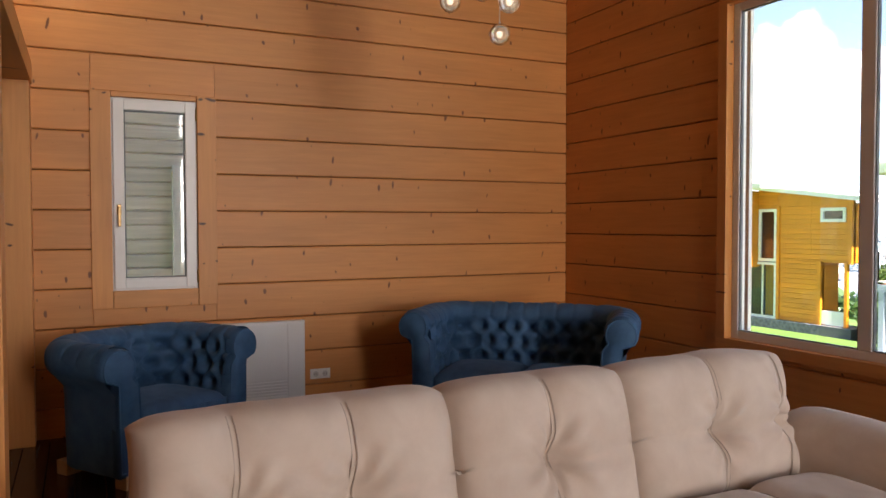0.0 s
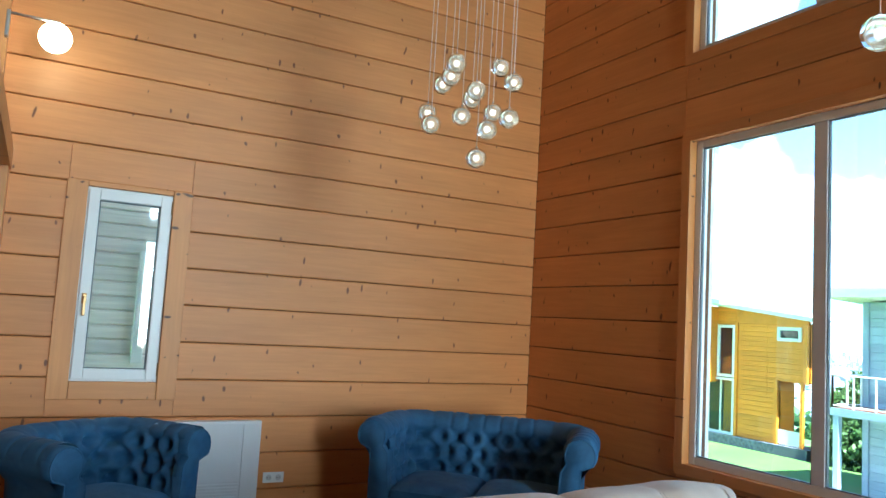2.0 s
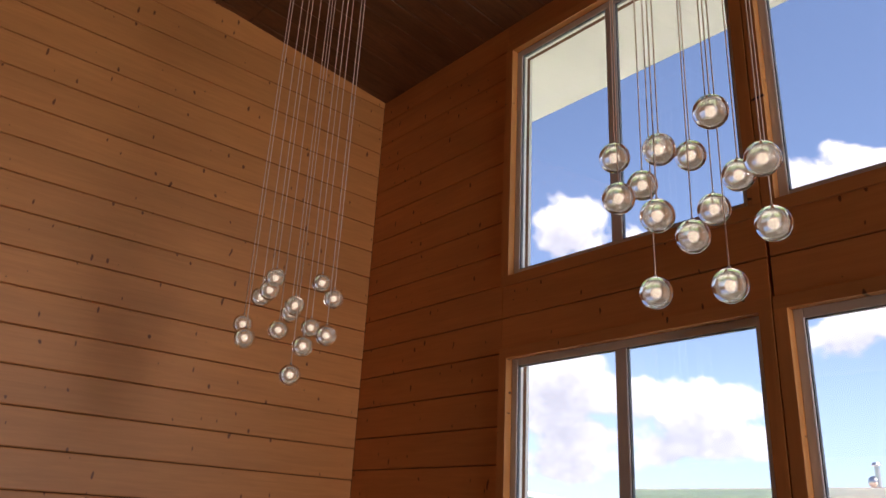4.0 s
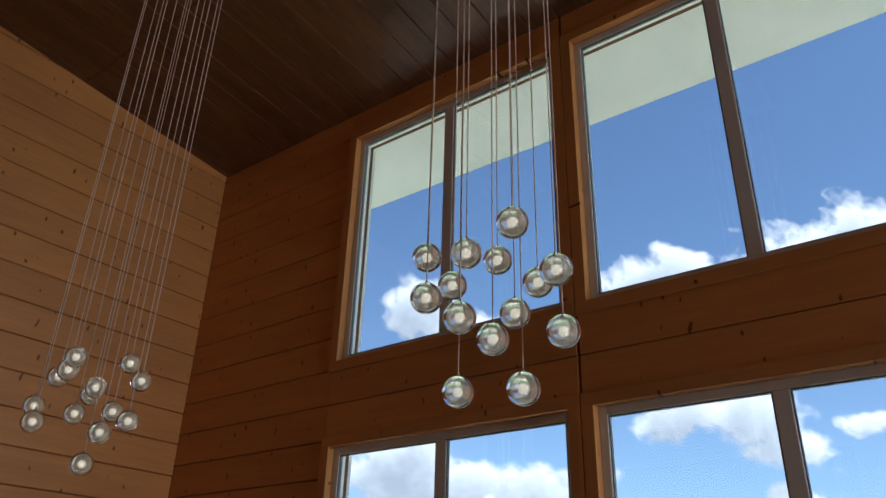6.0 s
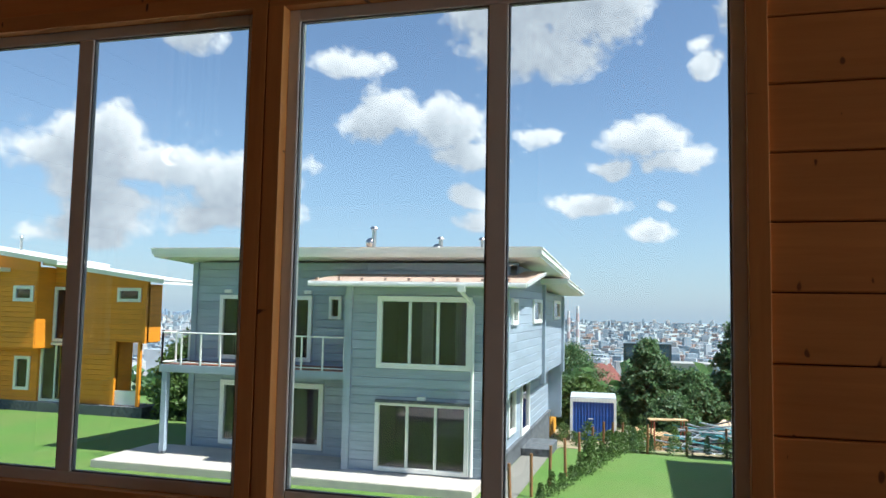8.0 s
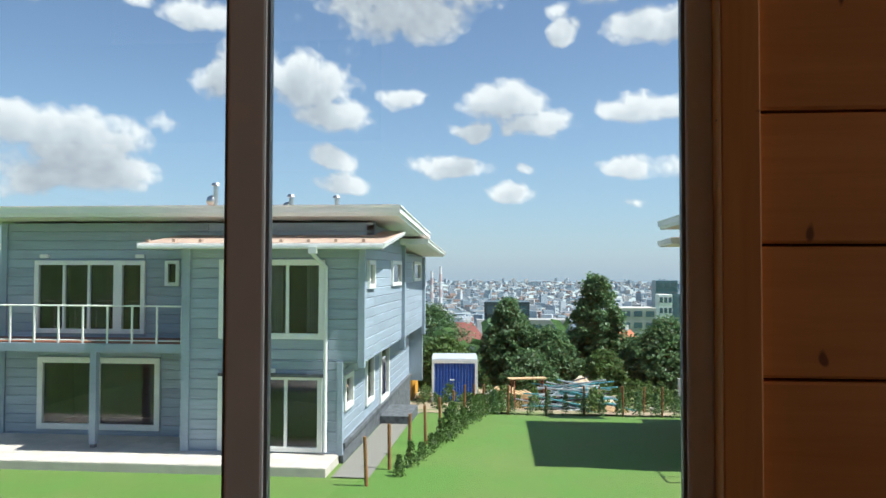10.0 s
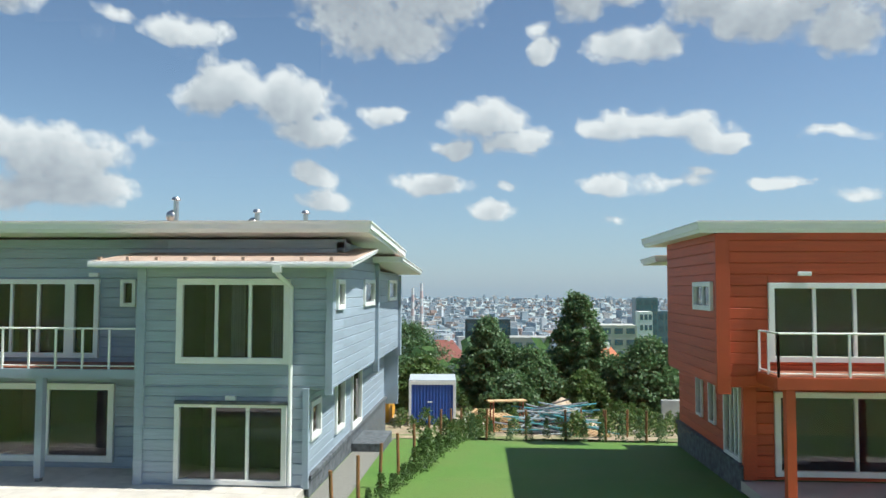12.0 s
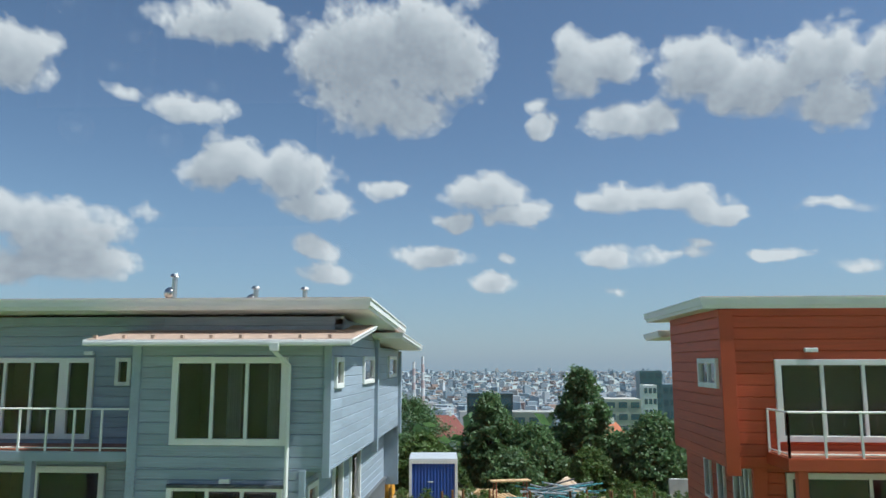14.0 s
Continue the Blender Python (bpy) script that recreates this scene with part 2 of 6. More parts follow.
def earth_material():
    n = Nodes("dry_earth_and_weeds")
    v = n.coords((1, 1, 1))
    fine = n.noise(v, 3.0, 6, 0.7)
    broad = n.noise(v, 0.45, 4, 0.6)
    soil = n.ramp(fine, [(0.3, (0.24, 0.17, 0.10)), (0.7, (0.46, 0.36, 0.25))])
    weed = n.ramp(fine, [(0.3, (0.09, 0.13, 0.035)), (0.7, (0.24, 0.25, 0.09))])
    col = n.mix(n.grey(broad, 0, 1, 0.46, 0.58), soil, weed)
    n.link(col, n.bsdf.inputs["Base Color"])
    n.bsdf.inputs["Roughness"].default_value = 0.95
    n.bump(fine, 0.7, 0.08)
    return n.mat


LAWN = lawn_material()
EARTH = earth_material()
GRAVEL = painted("pale_gravel", (0.20, 0.19, 0.165), 0.9, 0.35, 0.8, 25.0)


# ---- mesh helpers ----
def part(name, bm, material, parent=None, label=""):
    """Links a bmesh as one mesh object, under a thing or a part."""
    me = bpy.data.meshes.new(name)
    bm.to_mesh(me)
    bm.free()
    me.materials.append(material)
    ob = new(name, me)
    if parent is not None:
        ob.parent = parent
    if label:
        ob["label"] = label
    return ob


def thing(name, label, category, m=None, group="", kind=""):
    ob = new(name)
    if m is not None:
        ob.matrix_basis = m
    return tagged(ob, label, category, group, kind)


def box(bm, x0, x1, y0, y1, z0, z1, bevel=0.0, m=None):
    got = bmesh.ops.create_cube(bm, size=1)
    verts = got["verts"]
    for v in verts:
        v.co = Vector(((x0 + x1) / 2 + v.co.x * (x1 - x0), (y0 + y1) / 2 + v.co.y * (y1 - y0), (z0 + z1) / 2 + v.co.z * (z1 - z0)))
    if bevel:
        edges = list({e for v in verts for e in v.link_edges})
        res = bmesh.ops.bevel(bm, geom=edges, offset=bevel, segments=2, affect="EDGES", profile=0.6)
        verts = list({v for f in res["faces"] for v in f.verts} | {v for v in verts if v.is_valid})
    if m is not None:
        bmesh.ops.transform(bm, matrix=m, verts=verts)
    return bm


def boxes(*dims, bevel=0.0):
    bm = bmesh.new()
    for d in dims:
        box(bm, *d, bevel=bevel)
    return bm


def tube(bm, a, b, r0, r1=None, segments=10):
    a, b = Vector(a), Vector(b)
    r1 = r0 if r1 is None else r1
    m = Matrix.Translation((a + b) / 2) @ (b - a).to_track_quat("Z", "Y").to_matrix().to_4x4()
    bmesh.ops.create_cone(bm, cap_ends=True, segments=segments, radius1=r0, radius2=r1, depth=(b - a).length, matrix=m)
    return bm


def smooth(ob):
    for p in ob.data.polygons:
        p.use_smooth = True
    return ob


def grid_mesh(bm, rows, closed_u=False, closed_v=False):
    """Quads over rows of points."""
    vs = [[bm.verts.new(p) for p in row] for row in rows]
    nu, nv = len(vs), len(vs[0])
    for i in range(nu if closed_u else nu - 1):
        for j in range(nv if closed_v else nv - 1):
            bm.faces.new((vs[i][j], vs[(i + 1) % nu][j], vs[(i + 1) % nu][(j + 1) % nv], vs[i][(j + 1) % nv]))
    return vs


PLANKS = {}


def plank_mesh(name, length, height, depth, chamfer, material):
    key = (name, round(length, 3), round(height, 3), material.name)
    if key not in PLANKS:
        x, z, c = length / 2, height / 2, min(chamfer, height / 3)
        layers = [(x, z, depth), (x, z, c), (x - c * 0.3, z - c, 0.0)]
        verts = [(sx * lx, ly, sz * lz) for lx, lz, ly in layers for sx, sz in ((-1, -1), (1, -1), (1, 1), (-1, 1))]
        faces = [(8, 9, 10, 11)]
        for base in (0, 4):
            for k in range(4):
                faces.append((base + k, base + (k + 1) % 4, base + 4 + (k + 1) % 4, base + 4 + k))
        me = bpy.data.meshes.new(name)
        me.from_pydata(verts, [], faces)
        me.materials.append(material)
        PLANKS[key] = me
    return PLANKS[key]


FACING = {"-y": 0, "+x": 90, "+y": 180, "-x": -90}


def plank_wall(parent, facing, coord, u0, u1, z0, z1, material, openings=(), pitch=0.2607, phase=0.195, depth=0.03, chamfer=0.006, name="plank", gap=0.006, least=0.02):
    """Boards side by side over a wall face at coord, broken at its openings (u0, u1, z0, z1)."""
    k = math.floor((z0 - phase) / pitch)
    while phase + k * pitch < z1:
        a, b = max(z0, phase + k * pitch), min(z1, phase + (k + 1) * pitch)
        k += 1
        near = [o for o in openings if o[2] < b and o[3] > a]
        us = sorted({u0, u1, *[u for o in near for u in o[:2] if u0 < u < u1]})
        runs = []
        for ua, ub in zip(us, us[1:]):
            free = [(a, b)]
            for o in near:
                if o[0] < (ua + ub) / 2 < o[1]:
                    free = [q for lo, hi in free for q in ((lo, min(hi, o[2])), (max(lo, o[3]), hi)) if q[1] - q[0] > least]
            if runs and runs[-1][2] == free:
                runs[-1][1] = ub
            else:
                runs.append([ua, ub, free])
        for ua, ub, free in runs:
            if ub - ua < 0.02:
                continue
            for za, zb in free:
                me = plank_mesh(name, ub - ua, zb - za - gap, depth, chamfer, material)
                ob = new(name, me)
                uc, mid = (ua + ub) / 2, (za + zb) / 2
                where = (uc, coord) if facing[1] == "y" else (coord, uc)
                ob.matrix_basis = pose(*where, mid, 0, 0, FACING[facing])
                ob.parent = parent


def solid_wall(name, facing, coord, thick, u0, u1, z0, z1, material, openings=(), label="", kind="structure"):
    """A wall with thickness behind its face, with openings through it. Its boards become its children."""
    bm = bmesh.new()
    us = sorted({u0, u1, *[v for o in openings for v in o[:2]]})
    zs = sorted({z0, z1, *[v for o in openings for v in o[2:4]]})
    sign = {"-y": 1, "+y": -1, "-x": 1, "+x": -1}[facing]
    a, b = sorted((coord, coord + sign * thick))
    for ua, ub in zip(us, us[1:]):
        column = []
        for za, zb in zip(zs, zs[1:]):
            mu, mz = (ua + ub) / 2, (za + zb) / 2
            if any(o[0] < mu < o[1] and o[2] < mz < o[3] for o in openings):
                continue
            if column and abs(column[-1][1] - za) < 1e-6:
                column[-1][1] = zb
            else:
                column.append([za, zb])
        for za, zb in column:
            if facing[1] == "y":
                box(bm, ua, ub, a, b, za, zb)
            else:
                box(bm, a, b, ua, ub, za, zb)
    ob = part(name, bm, material)
    return tagged(ob, label, "wall", kind=kind)


# ---- the room ----
FZ = 0.06                    # floor level
XW, YB = 0.0, 0.0            # inner faces of the window wall and of the end wall
LOWER_Z, UPPER_Z = (0.700, 2.900), (3.520, 5.520)
LEFT_Y, RIGHT_Y = (-3.740, -1.840), (-5.830, -3.890)
SMALL = (-3.665, -3.105, 1.012, 2.318)
X_FAR, Y_FAR = -8.2, -13.9


def ceiling_z(x):
    return 5.80 - 0.105 * x


window_openings = [(y[0], y[1], z[0], z[1]) for y in (LEFT_Y, RIGHT_Y) for z in (LOWER_Z, UPPER_Z)]
PLANK_T = 0.03
wall_east = solid_wall("wall_east", "-x", XW + PLANK_T, 0.17, Y_FAR, YB + 0.2, -0.2, 5.83, JOINT, window_openings, "tall varnished pine log wall with four big windows")
wall_north = solid_wall("wall_north", "-y", YB + PLANK_T, 0.17, X_FAR, XW, -0.2, 6.75, JOINT, [SMALL], "varnished pine log wall with a narrow window")
wall_west = solid_wall("wall_west", "+x", X_FAR, 0.2, Y_FAR, YB + 0.2, -0.2, 6.75, PINE, (), "plain pine wall behind the seating area")
wall_south = solid_wall("wall_south", "+y", Y_FAR, 0.2, X_FAR - 0.2, XW + 0.2, -0.2, 6.75, PINE, [(-1.67, -0.23, 0.5, 3.1), (-1.67, -0.23, 3.6, 5.5)], "plain pine wall closing the room")

bm = bmesh.new()
count = 62
for i in range(count):
    y0 = Y_FAR - 0.2 + i * (14.5 / count)
    y1 = y0 + 14.5 / count - 0.006
    rows = []
    for x in (X_FAR - 0.2, XW + 0.2):
        z = ceiling_z(x)
        rows.append([(x, y0, z + 0.03), (x, y0, z + 0.004), (x, y0 + 0.004, z), (x, y1 - 0.004, z), (x, y1, z + 0.004), (x, y1, z + 0.03)])
    grid_mesh(bm, rows, closed_v=True)
# slab runs on unseen past the end wall, added to shade the neighbour's boards
rows = [[(x, Y_FAR - 0.2, ceiling_z(x) + 0.028), (x, YB + 1.2, ceiling_z(x) + 0.028), (x, YB + 1.2, ceiling_z(x) + 0.25), (x, Y_FAR - 0.2, ceiling_z(x) + 0.25)] for x in (X_FAR - 0.2, XW + 0.2)]
grid_mesh(bm, rows, closed_v=True)
ceiling = tagged(part("ceiling", bm, CEILING_WOOD), "sloping ceiling of dark-stained timber boards", "ceiling", kind="structure")

bm = bmesh.new()
rows = [[(x, Y_FAR - 0.8, ceiling_z(x) - 0.02), (x, YB + 1.2, ceiling_z(x) - 0.02), (x, YB + 1.2, ceiling_z(x) + 0.26), (x, Y_FAR - 0.8, ceiling_z(x) + 0.26)] for x in (XW + 0.201, XW + 1.15)]
vs = grid_mesh(bm, rows, closed_v=True)
bm.faces.new(vs[1])
bm.faces.new(vs[0][::-1])
tagged(part("roof_overhang", bm, WHITE_OUT), "white-painted roof overhang above the windows", "roof", kind="structure")

cladding = solid_wall("outer_cladding", "-x", XW + 0.2, 0.04, Y_FAR - 0.2, YB + 0.24, -3.2, 5.83, WHITE_OUT, [(a - 0.01, b + 0.01, c - 0.03, d + 0.01) for a, b, c, d in window_openings], "pale cream boarding on the outside of the log wall")
tagged(part("terrace", boxes((0.24, 7.5, -14.0, 5.0, -3.3, -2.98)), PAVING), "pale stone terrace below the windows", "terrace", kind="structure")
floor = tagged(part("floor", boxes((X_FAR - 0.2, XW + 0.2, Y_FAR - 0.2, YB + 0.2, -0.25, FZ - 0.021)), JOINT), "dark glossy timber floor", "floor", kind="structure")


def window(name, facing_x, y0, y1, z0, z1, panes, label):
    """A fixed window in the east wall: trim boards inside, white frame, mullion, panes."""
    root = thing(name, label, "window", kind="structure")
    f, d0, d1 = 0.055, XW + 0.045, XW + 0.082
    for n, (a, b, c, d) in (("frame_side", (y0, y0 + f, z0, z1)), ("frame_side", (y1 - f, y1, z0, z1)), ("frame_head", (y0 + f, y1 - f, z1 - f, z1)), ("frame_sill", (y0 + f, y1 - f, z0, z0 + f))):
        part(n, boxes((d0, d1, a, b, c, d), bevel=0.006), WHITE, root)
    step = (y1 - y0 - 2 * f) / panes
    for i in range(1, panes):
        y = y0 + f + i * step
        part("mullion", boxes((d0, d1, y - 0.042, y + 0.042, z0 + f, z1 - f), bevel=0.006), WHITE, root)
    for i in range(panes):
        a = y0 + f + i * step + (0.042 if i else 0)
        b = y0 + f + (i + 1) * step - (0.042 if i < panes - 1 else 0)
        rim = bmesh.new()
        g = 0.007
        for q in ((a, a + g, z0 + f, z1 - f), (b - g, b, z0 + f, z1 - f), (a + g, b - g, z1 - f - g, z1 - f), (a + g, b - g, z0 + f, z0 + f + g)):
            box(rim, d0 + 0.008, d1 - 0.004, *q)
        part("gasket", rim, GASKET, root, "grey rubber glazing gasket")
        pane = part("pane", boxes((d0 + 0.018, d0 + 0.024, a + 0.004, b - 0.004, z0 + f + 0.004, z1 - f - 0.004)), GLASS, root, "clear glass pane")
        pane.visible_shadow = False
    # white outer reveal
    for q in ((y0 - 0.012, y0 + 0.002, z0, z1), (y1 - 0.002, y1 + 0.012, z0, z1), (y0, y1, z1 - 0.002, z1 + 0.012), (y0, y1, z0 - 0.03, z0 + 0.002)):
        part("outer_lining", boxes((d1 + 0.002, XW + 0.165, *q)), WHITE_OUT, root)
    return root


def trim_board(parent, dims, name="trim_board", upright=False, mat=None):
    """A flat board with eased edges; its grain runs along its longer side."""
    x0, x1, y0, y1, z0, z1 = dims
    size = Vector((x1 - x0, y1 - y0, z1 - z0))
    bm = bmesh.new()
    long_axis = max(range(3), key=lambda i: size[i])
    rot = {0: Matrix.Identity(4), 1: Matrix.Rotation(radians(90), 4, "Z"), 2: Matrix.Rotation(radians(-90), 4, "Y")}[long_axis]
    local = [abs(c) for c in (rot.inverted().to_3x3() @ size)]
    box(bm, -local[0] / 2, local[0] / 2, -local[1] / 2, local[1] / 2, -local[2] / 2, local[2] / 2, bevel=0.004)
    ob = part(name, bm, mat or PINE_PLAIN, parent)
    ob.matrix_basis = Matrix.Translation(((x0 + x1) / 2, (y0 + y1) / 2, (z0 + z1) / 2)) @ rot
    return ob


n = 0
for y0, y1 in (LEFT_Y, RIGHT_Y):
    for z0, z1 in (LOWER_Z, UPPER_Z):
        n += 1
        w = window(f"window_{n}", XW, y0, y1, z0, z1, 2, "large white-framed two-pane window in pine trim")
        t = 0.072
        trim_board(w, (XW - 0.018, XW + 0.044, y0 - t, y1 + t, z1 - 0.004, z1 + t), "head_trim")
        trim_board(w, (XW - 0.018, XW + 0.044, y0 - t, y1 + t, z0 - t, z0 + 0.004), "sill_trim")
        trim_board(w, (XW - 0.020, XW + 0.044, y0 - t, y0 + 0.004, z0, z1), "side_trim")
        trim_board(w, (XW - 0.020, XW + 0.044, y1 - 0.004, y1 + t, z0, z1), "side_trim")


def small_window():
    x0, x1, z0, z1 = SMALL
    root = thing("window_5", "narrow white tilt-and-turn window with a worn handle", "window", kind="structure")
    d0, d1 = YB + 0.005, YB + 0.075
    f = 0.03
    for n, q in (("frame_side", (x0, x0 + f, z0, z1)), ("frame_side", (x1 - f, x1, z0, z1)), ("frame_head", (x0 + f, x1 - f, z1 - f, z1)), ("frame_sill", (x0 + f, x1 - f, z0, z0 + f))):
        part(n, boxes((q[0], q[1], d0 + 0.012, d1, q[2], q[3]), bevel=0.004), WHITE, root)
    s, a0, a1, b0, b1 = 0.07, x0 + 0.014, x1 - 0.014, z0 + 0.016, z1 - 0.014
    for q in ((a0, a0 + s, b0, b1), (a1 - s, a1, b0, b1), (a0 + s, a1 - s, b1 - s, b1), (a0 + s, a1 - s, b0, b0 + s)):
        part("sash_rail", boxes((q[0], q[1], d0 - 0.012, d1 - 0.01, q[2], q[3]), bevel=0.006), WHITE, root)
    rim = bmesh.new()
    for q in ((a0 + s, a0 + s + 0.008, b0 + s, b1 - s), (a1 - s - 0.008, a1 - s, b0 + s, b1 - s), (a0 + s, a1 - s, b1 - s - 0.008, b1 - s), (a0 + s, a1 - s, b0 + s, b0 + s + 0.008)):
        box(rim, q[0], q[1], d0 + 0.01, d0 + 0.03, q[2], q[3])
    part("gasket", rim, GASKET, root)
    pane = part("pane", boxes((a0 + s, a1 - s, d0 + 0.03, d0 + 0.036, b0 + s, b1 - s)), GLASS, root)
    pane.visible_shadow = False
    hx, hz = a0 + 0.034, z0 + 0.55
    plate = part("handle", boxes((hx - 0.014, hx + 0.014, d0 - 0.024, d0 - 0.011, hz - 0.035, hz + 0.035), bevel=0.005), BRASS, root, "worn brass window handle")
    bm = tube(bmesh.new(), (hx, d0 - 0.02, hz), (hx, d0 - 0.055, hz), 0.009)
    box(bm, hx - 0.010, hx + 0.010, d0 - 0.066, d0 - 0.048, hz - 0.115, hz + 0.014, bevel=0.006)
    part("lever", bm, BRASS, plate)
    for hz in (z0 + 0.09, z1 - 0.09):
        part("hinge", tube(bmesh.new(), (x1 - 0.006, d0 - 0.014, hz - 0.045), (x1 - 0.006, d0 - 0.014, hz + 0.045), 0.008), BRASS, root)
    t = 0.125
    trim_board(root, (x0 - t, x0 + 0.004, YB - 0.022, YB + 0.02, z0 - 0.115, z1 + 0.035), "side_trim")
    trim_board(root, (x1 - 0.004, x1 + t, YB - 0.022, YB + 0.02, z0 - 0.115, z1 + 0.035), "side_trim")
    trim_board(root, (x0 + 0.006, x1 - 0.006, YB - 0.019, YB + 0.02, z0 - 0.115, z0 + 0.002), "sill_trim")
    trim_board(root, (x0 + 0.006, x1 - 0.006, YB - 0.008, YB + 0.02, z1 + 0.002, z1 + 0.035), "head_trim")
    for q in ((x0 - 0.012, x0, z0, z1), (x1, x1 + 0.012, z0, z1), (x0, x1, z1, z1 + 0.012), (x0, x1, z0 - 0.03, z0)):
        part("outer_lining", boxes((q[0], q[1], d1 + 0.002, YB + 0.25, q[2], q[3])), WHITE_OUT, root)


small_window()

# timber post at the end wall, gallery beam, near column
gallery = thing("gallery_frame", "pine posts and beam carrying the gallery edge", "timber frame", kind="structure")
trim_board(gallery, (-4.36, -4.13, -0.16, -0.002, FZ, 2.36), "post")
trim_board(gallery, (-4.36, -4.12, -4.4, -0.002, 2.362, 2.50), "beam")
trim_board(gallery, (-4.36, -4.22, -0.12, -0.002, 2.502, 4.6), "upper_post")
near_col = trim_board(gallery, (-4.44, -4.10, -2.52, -2.36, FZ, 2.36), "column", mat=PINE)
part("gallery_floor", boxes((X_FAR, -4.24, -4.4, -0.004, 2.504, 2.62)), PINE_PLAIN, gallery)
part("gallery_panel", boxes((-4.31, -4.296, -4.4, -0.125, 2.625, 3.45)), DARK, gallery, "dark railing panel")

# ---- seating ----
def chesterfield(name, label, width, depth, height, seats, m, category):
    """Deep-buttoned velvet seat with rolled arms, facing local -y; origin at the floor under its middle."""
    root = thing(name, label, category, m)
    roll, out = 0.098, 0.045
    seat_z, base_z = 0.41, 0.07
    hx, hy = width / 2 - 0.20, depth - 0.20
    rc = 0.17
    # centre line of the inner face: front of one arm, round the back, front of the other
    path = []

    def add(x, y, nx, ny):
        path.append((x, y, nx, ny))

    steps = 46
    for i in range(steps):
        add(-hx, hy - rc - (hy - rc) * (1 - i / steps), -1, 0)
    for i in range(25):
        a = radians(90 * i / 24)
        add(-hx + rc - rc * math.cos(a), hy - rc + rc * math.sin(a), -math.cos(a), math.sin(a))
    wide = max(18, int((2 * hx - 2 * rc) / 0.011))
    for i in range(1, wide):
        add(-hx + rc + (2 * hx - 2 * rc) * i / wide, hy, 0, 1)
    for i in range(25):
        a = radians(90 * i / 24)
        add(hx - rc + rc * math.sin(a), hy - rc + rc * math.cos(a), math.sin(a), math.cos(a))
    for i in range(1, steps + 1):
        add(hx, hy - rc - (hy - rc) * i / steps, 1, 0)
    dist = [0.0]
    for p, q in zip(path, path[1:]):
        dist.append(dist[-1] + math.hypot(q[0] - p[0], q[1] - p[1]))
    # section: (out, z) along v
    section = []
    top = height - roll
    for i in range(30):
        k = i / 29
        section.append((0.015 + (out - 0.015) * k ** 2, seat_z - 0.10 + (top - seat_z + 0.10) * k))
    for i in range(1, 31):
        a = radians(180 - 235 * i / 30)
        section.append((out + roll + roll * math.cos(a), top + roll * math.sin(a)))
    for i in range(1, 9):
        k = i / 8
        section.append((0.150 - 0.012 * k, top - roll * 0.82 - (top - roll * 0.82 - base_z) * k))
    vlen = [0.0]
    for p, q in zip(section, section[1:]):
        vlen.append(vlen[-1] + math.hypot(q[0] - p[0], q[1] - p[1]))
    du, dv = 0.122, 0.112
    rows = []
    for (x, y, nx, ny), s in zip(path, dist):
        s2 = s - dist[-1] / 2
        row = []
        for j, ((o, z), v) in enumerate(zip(section, vlen)):
            dent = 0.0
            if j < 52:
                fade = min(1.0, (52 - j) / 8)
                v0 = v - 0.115
                best = 9.0
                for r in (math.floor(v0 / dv), math.floor(v0 / dv) + 1):
                    if not 0 <= r <= 2:
                        continue
                    off = 0.5 * du if r % 2 else 0.0
                    c = round((s2 - off) / du)
                    best = min(best, math.hypot(s2 - off - c * du, (v0 - r * dv)))
                # creases run as diamonds between the buttons
                a = (s2 / du + v0 / dv / 1.0) * 0.5
                b = (s2 / du - v0 / dv / 1.0) * 0.5
                crease = min(abs(a * 2 - 2 * round(a)), abs(b * 2 - 2 * round(b)))
                if -0.02 < v0 < 2.6 * dv:
                    dent += 0.024 * math.exp(-(crease / 0.16) ** 2)
                elif v0 >= 2.6 * dv:
                    k = abs(s2 / du - 0.5 - round(s2 / du - 0.5))
                    dent += 0.010 * math.exp(-(k / 0.09) ** 2)
                dent += 0.085 * math.exp(-(best / 0.033) ** 2)
                dent = dent * fade - 0.018 * fade
            puff = 0.004 * noise.noise(Vector((x * 9, y * 9, z * 9)))
            # the dent pushes along the section's own normal
            jn, jp = min(j + 1, len(section) - 1), max(j - 1, 0)
            to, tz = section[jn][0] - section[jp][0], section[jn][1] - section[jp][1]
            ln = math.hypot(to, tz) or 1
            no, nz = tz / ln, -to / ln
            oo, zz = o + no * (dent + puff), z + nz * (dent + puff)
            row.append((x + nx * oo, y + ny * oo, zz))
        rows.append(row)
    bm = bmesh.new()
    grid_mesh(bm, rows)
    bmesh.ops.recalc_face_normals(bm, faces=bm.faces)
    smooth(part("upholstered_shell", bm, BLUE_VELVET, root, "deep-buttoned rolled back and arms"))
    # buttons
    for r in range(3):
        off = 0.5 * du if r % 2 else 0.0
        c = -int((dist[-1] / 2) / du)
        while c * du + off < dist[-1] / 2 - 0.03:
            s = c * du + off + dist[-1] / 2
            c += 1
            if s < 0.03:
                continue
            i = min(range(len(dist)), key=lambda q: abs(dist[q] - s))
            j = min(range(len(vlen)), key=lambda q: abs(vlen[q] - 0.115 - r * dv))
            x, y, nx, ny = path[i]
            b = bmesh.new()
            bmesh.ops.create_uvsphere(b, u_segments=8, v_segments=5, radius=0.010)
            ob = part("button", b, BLUE_VELVET, root)
            o = section[j][0] + 0.080
            ob.location = (x + nx * o, y + ny * o, section[j][1])
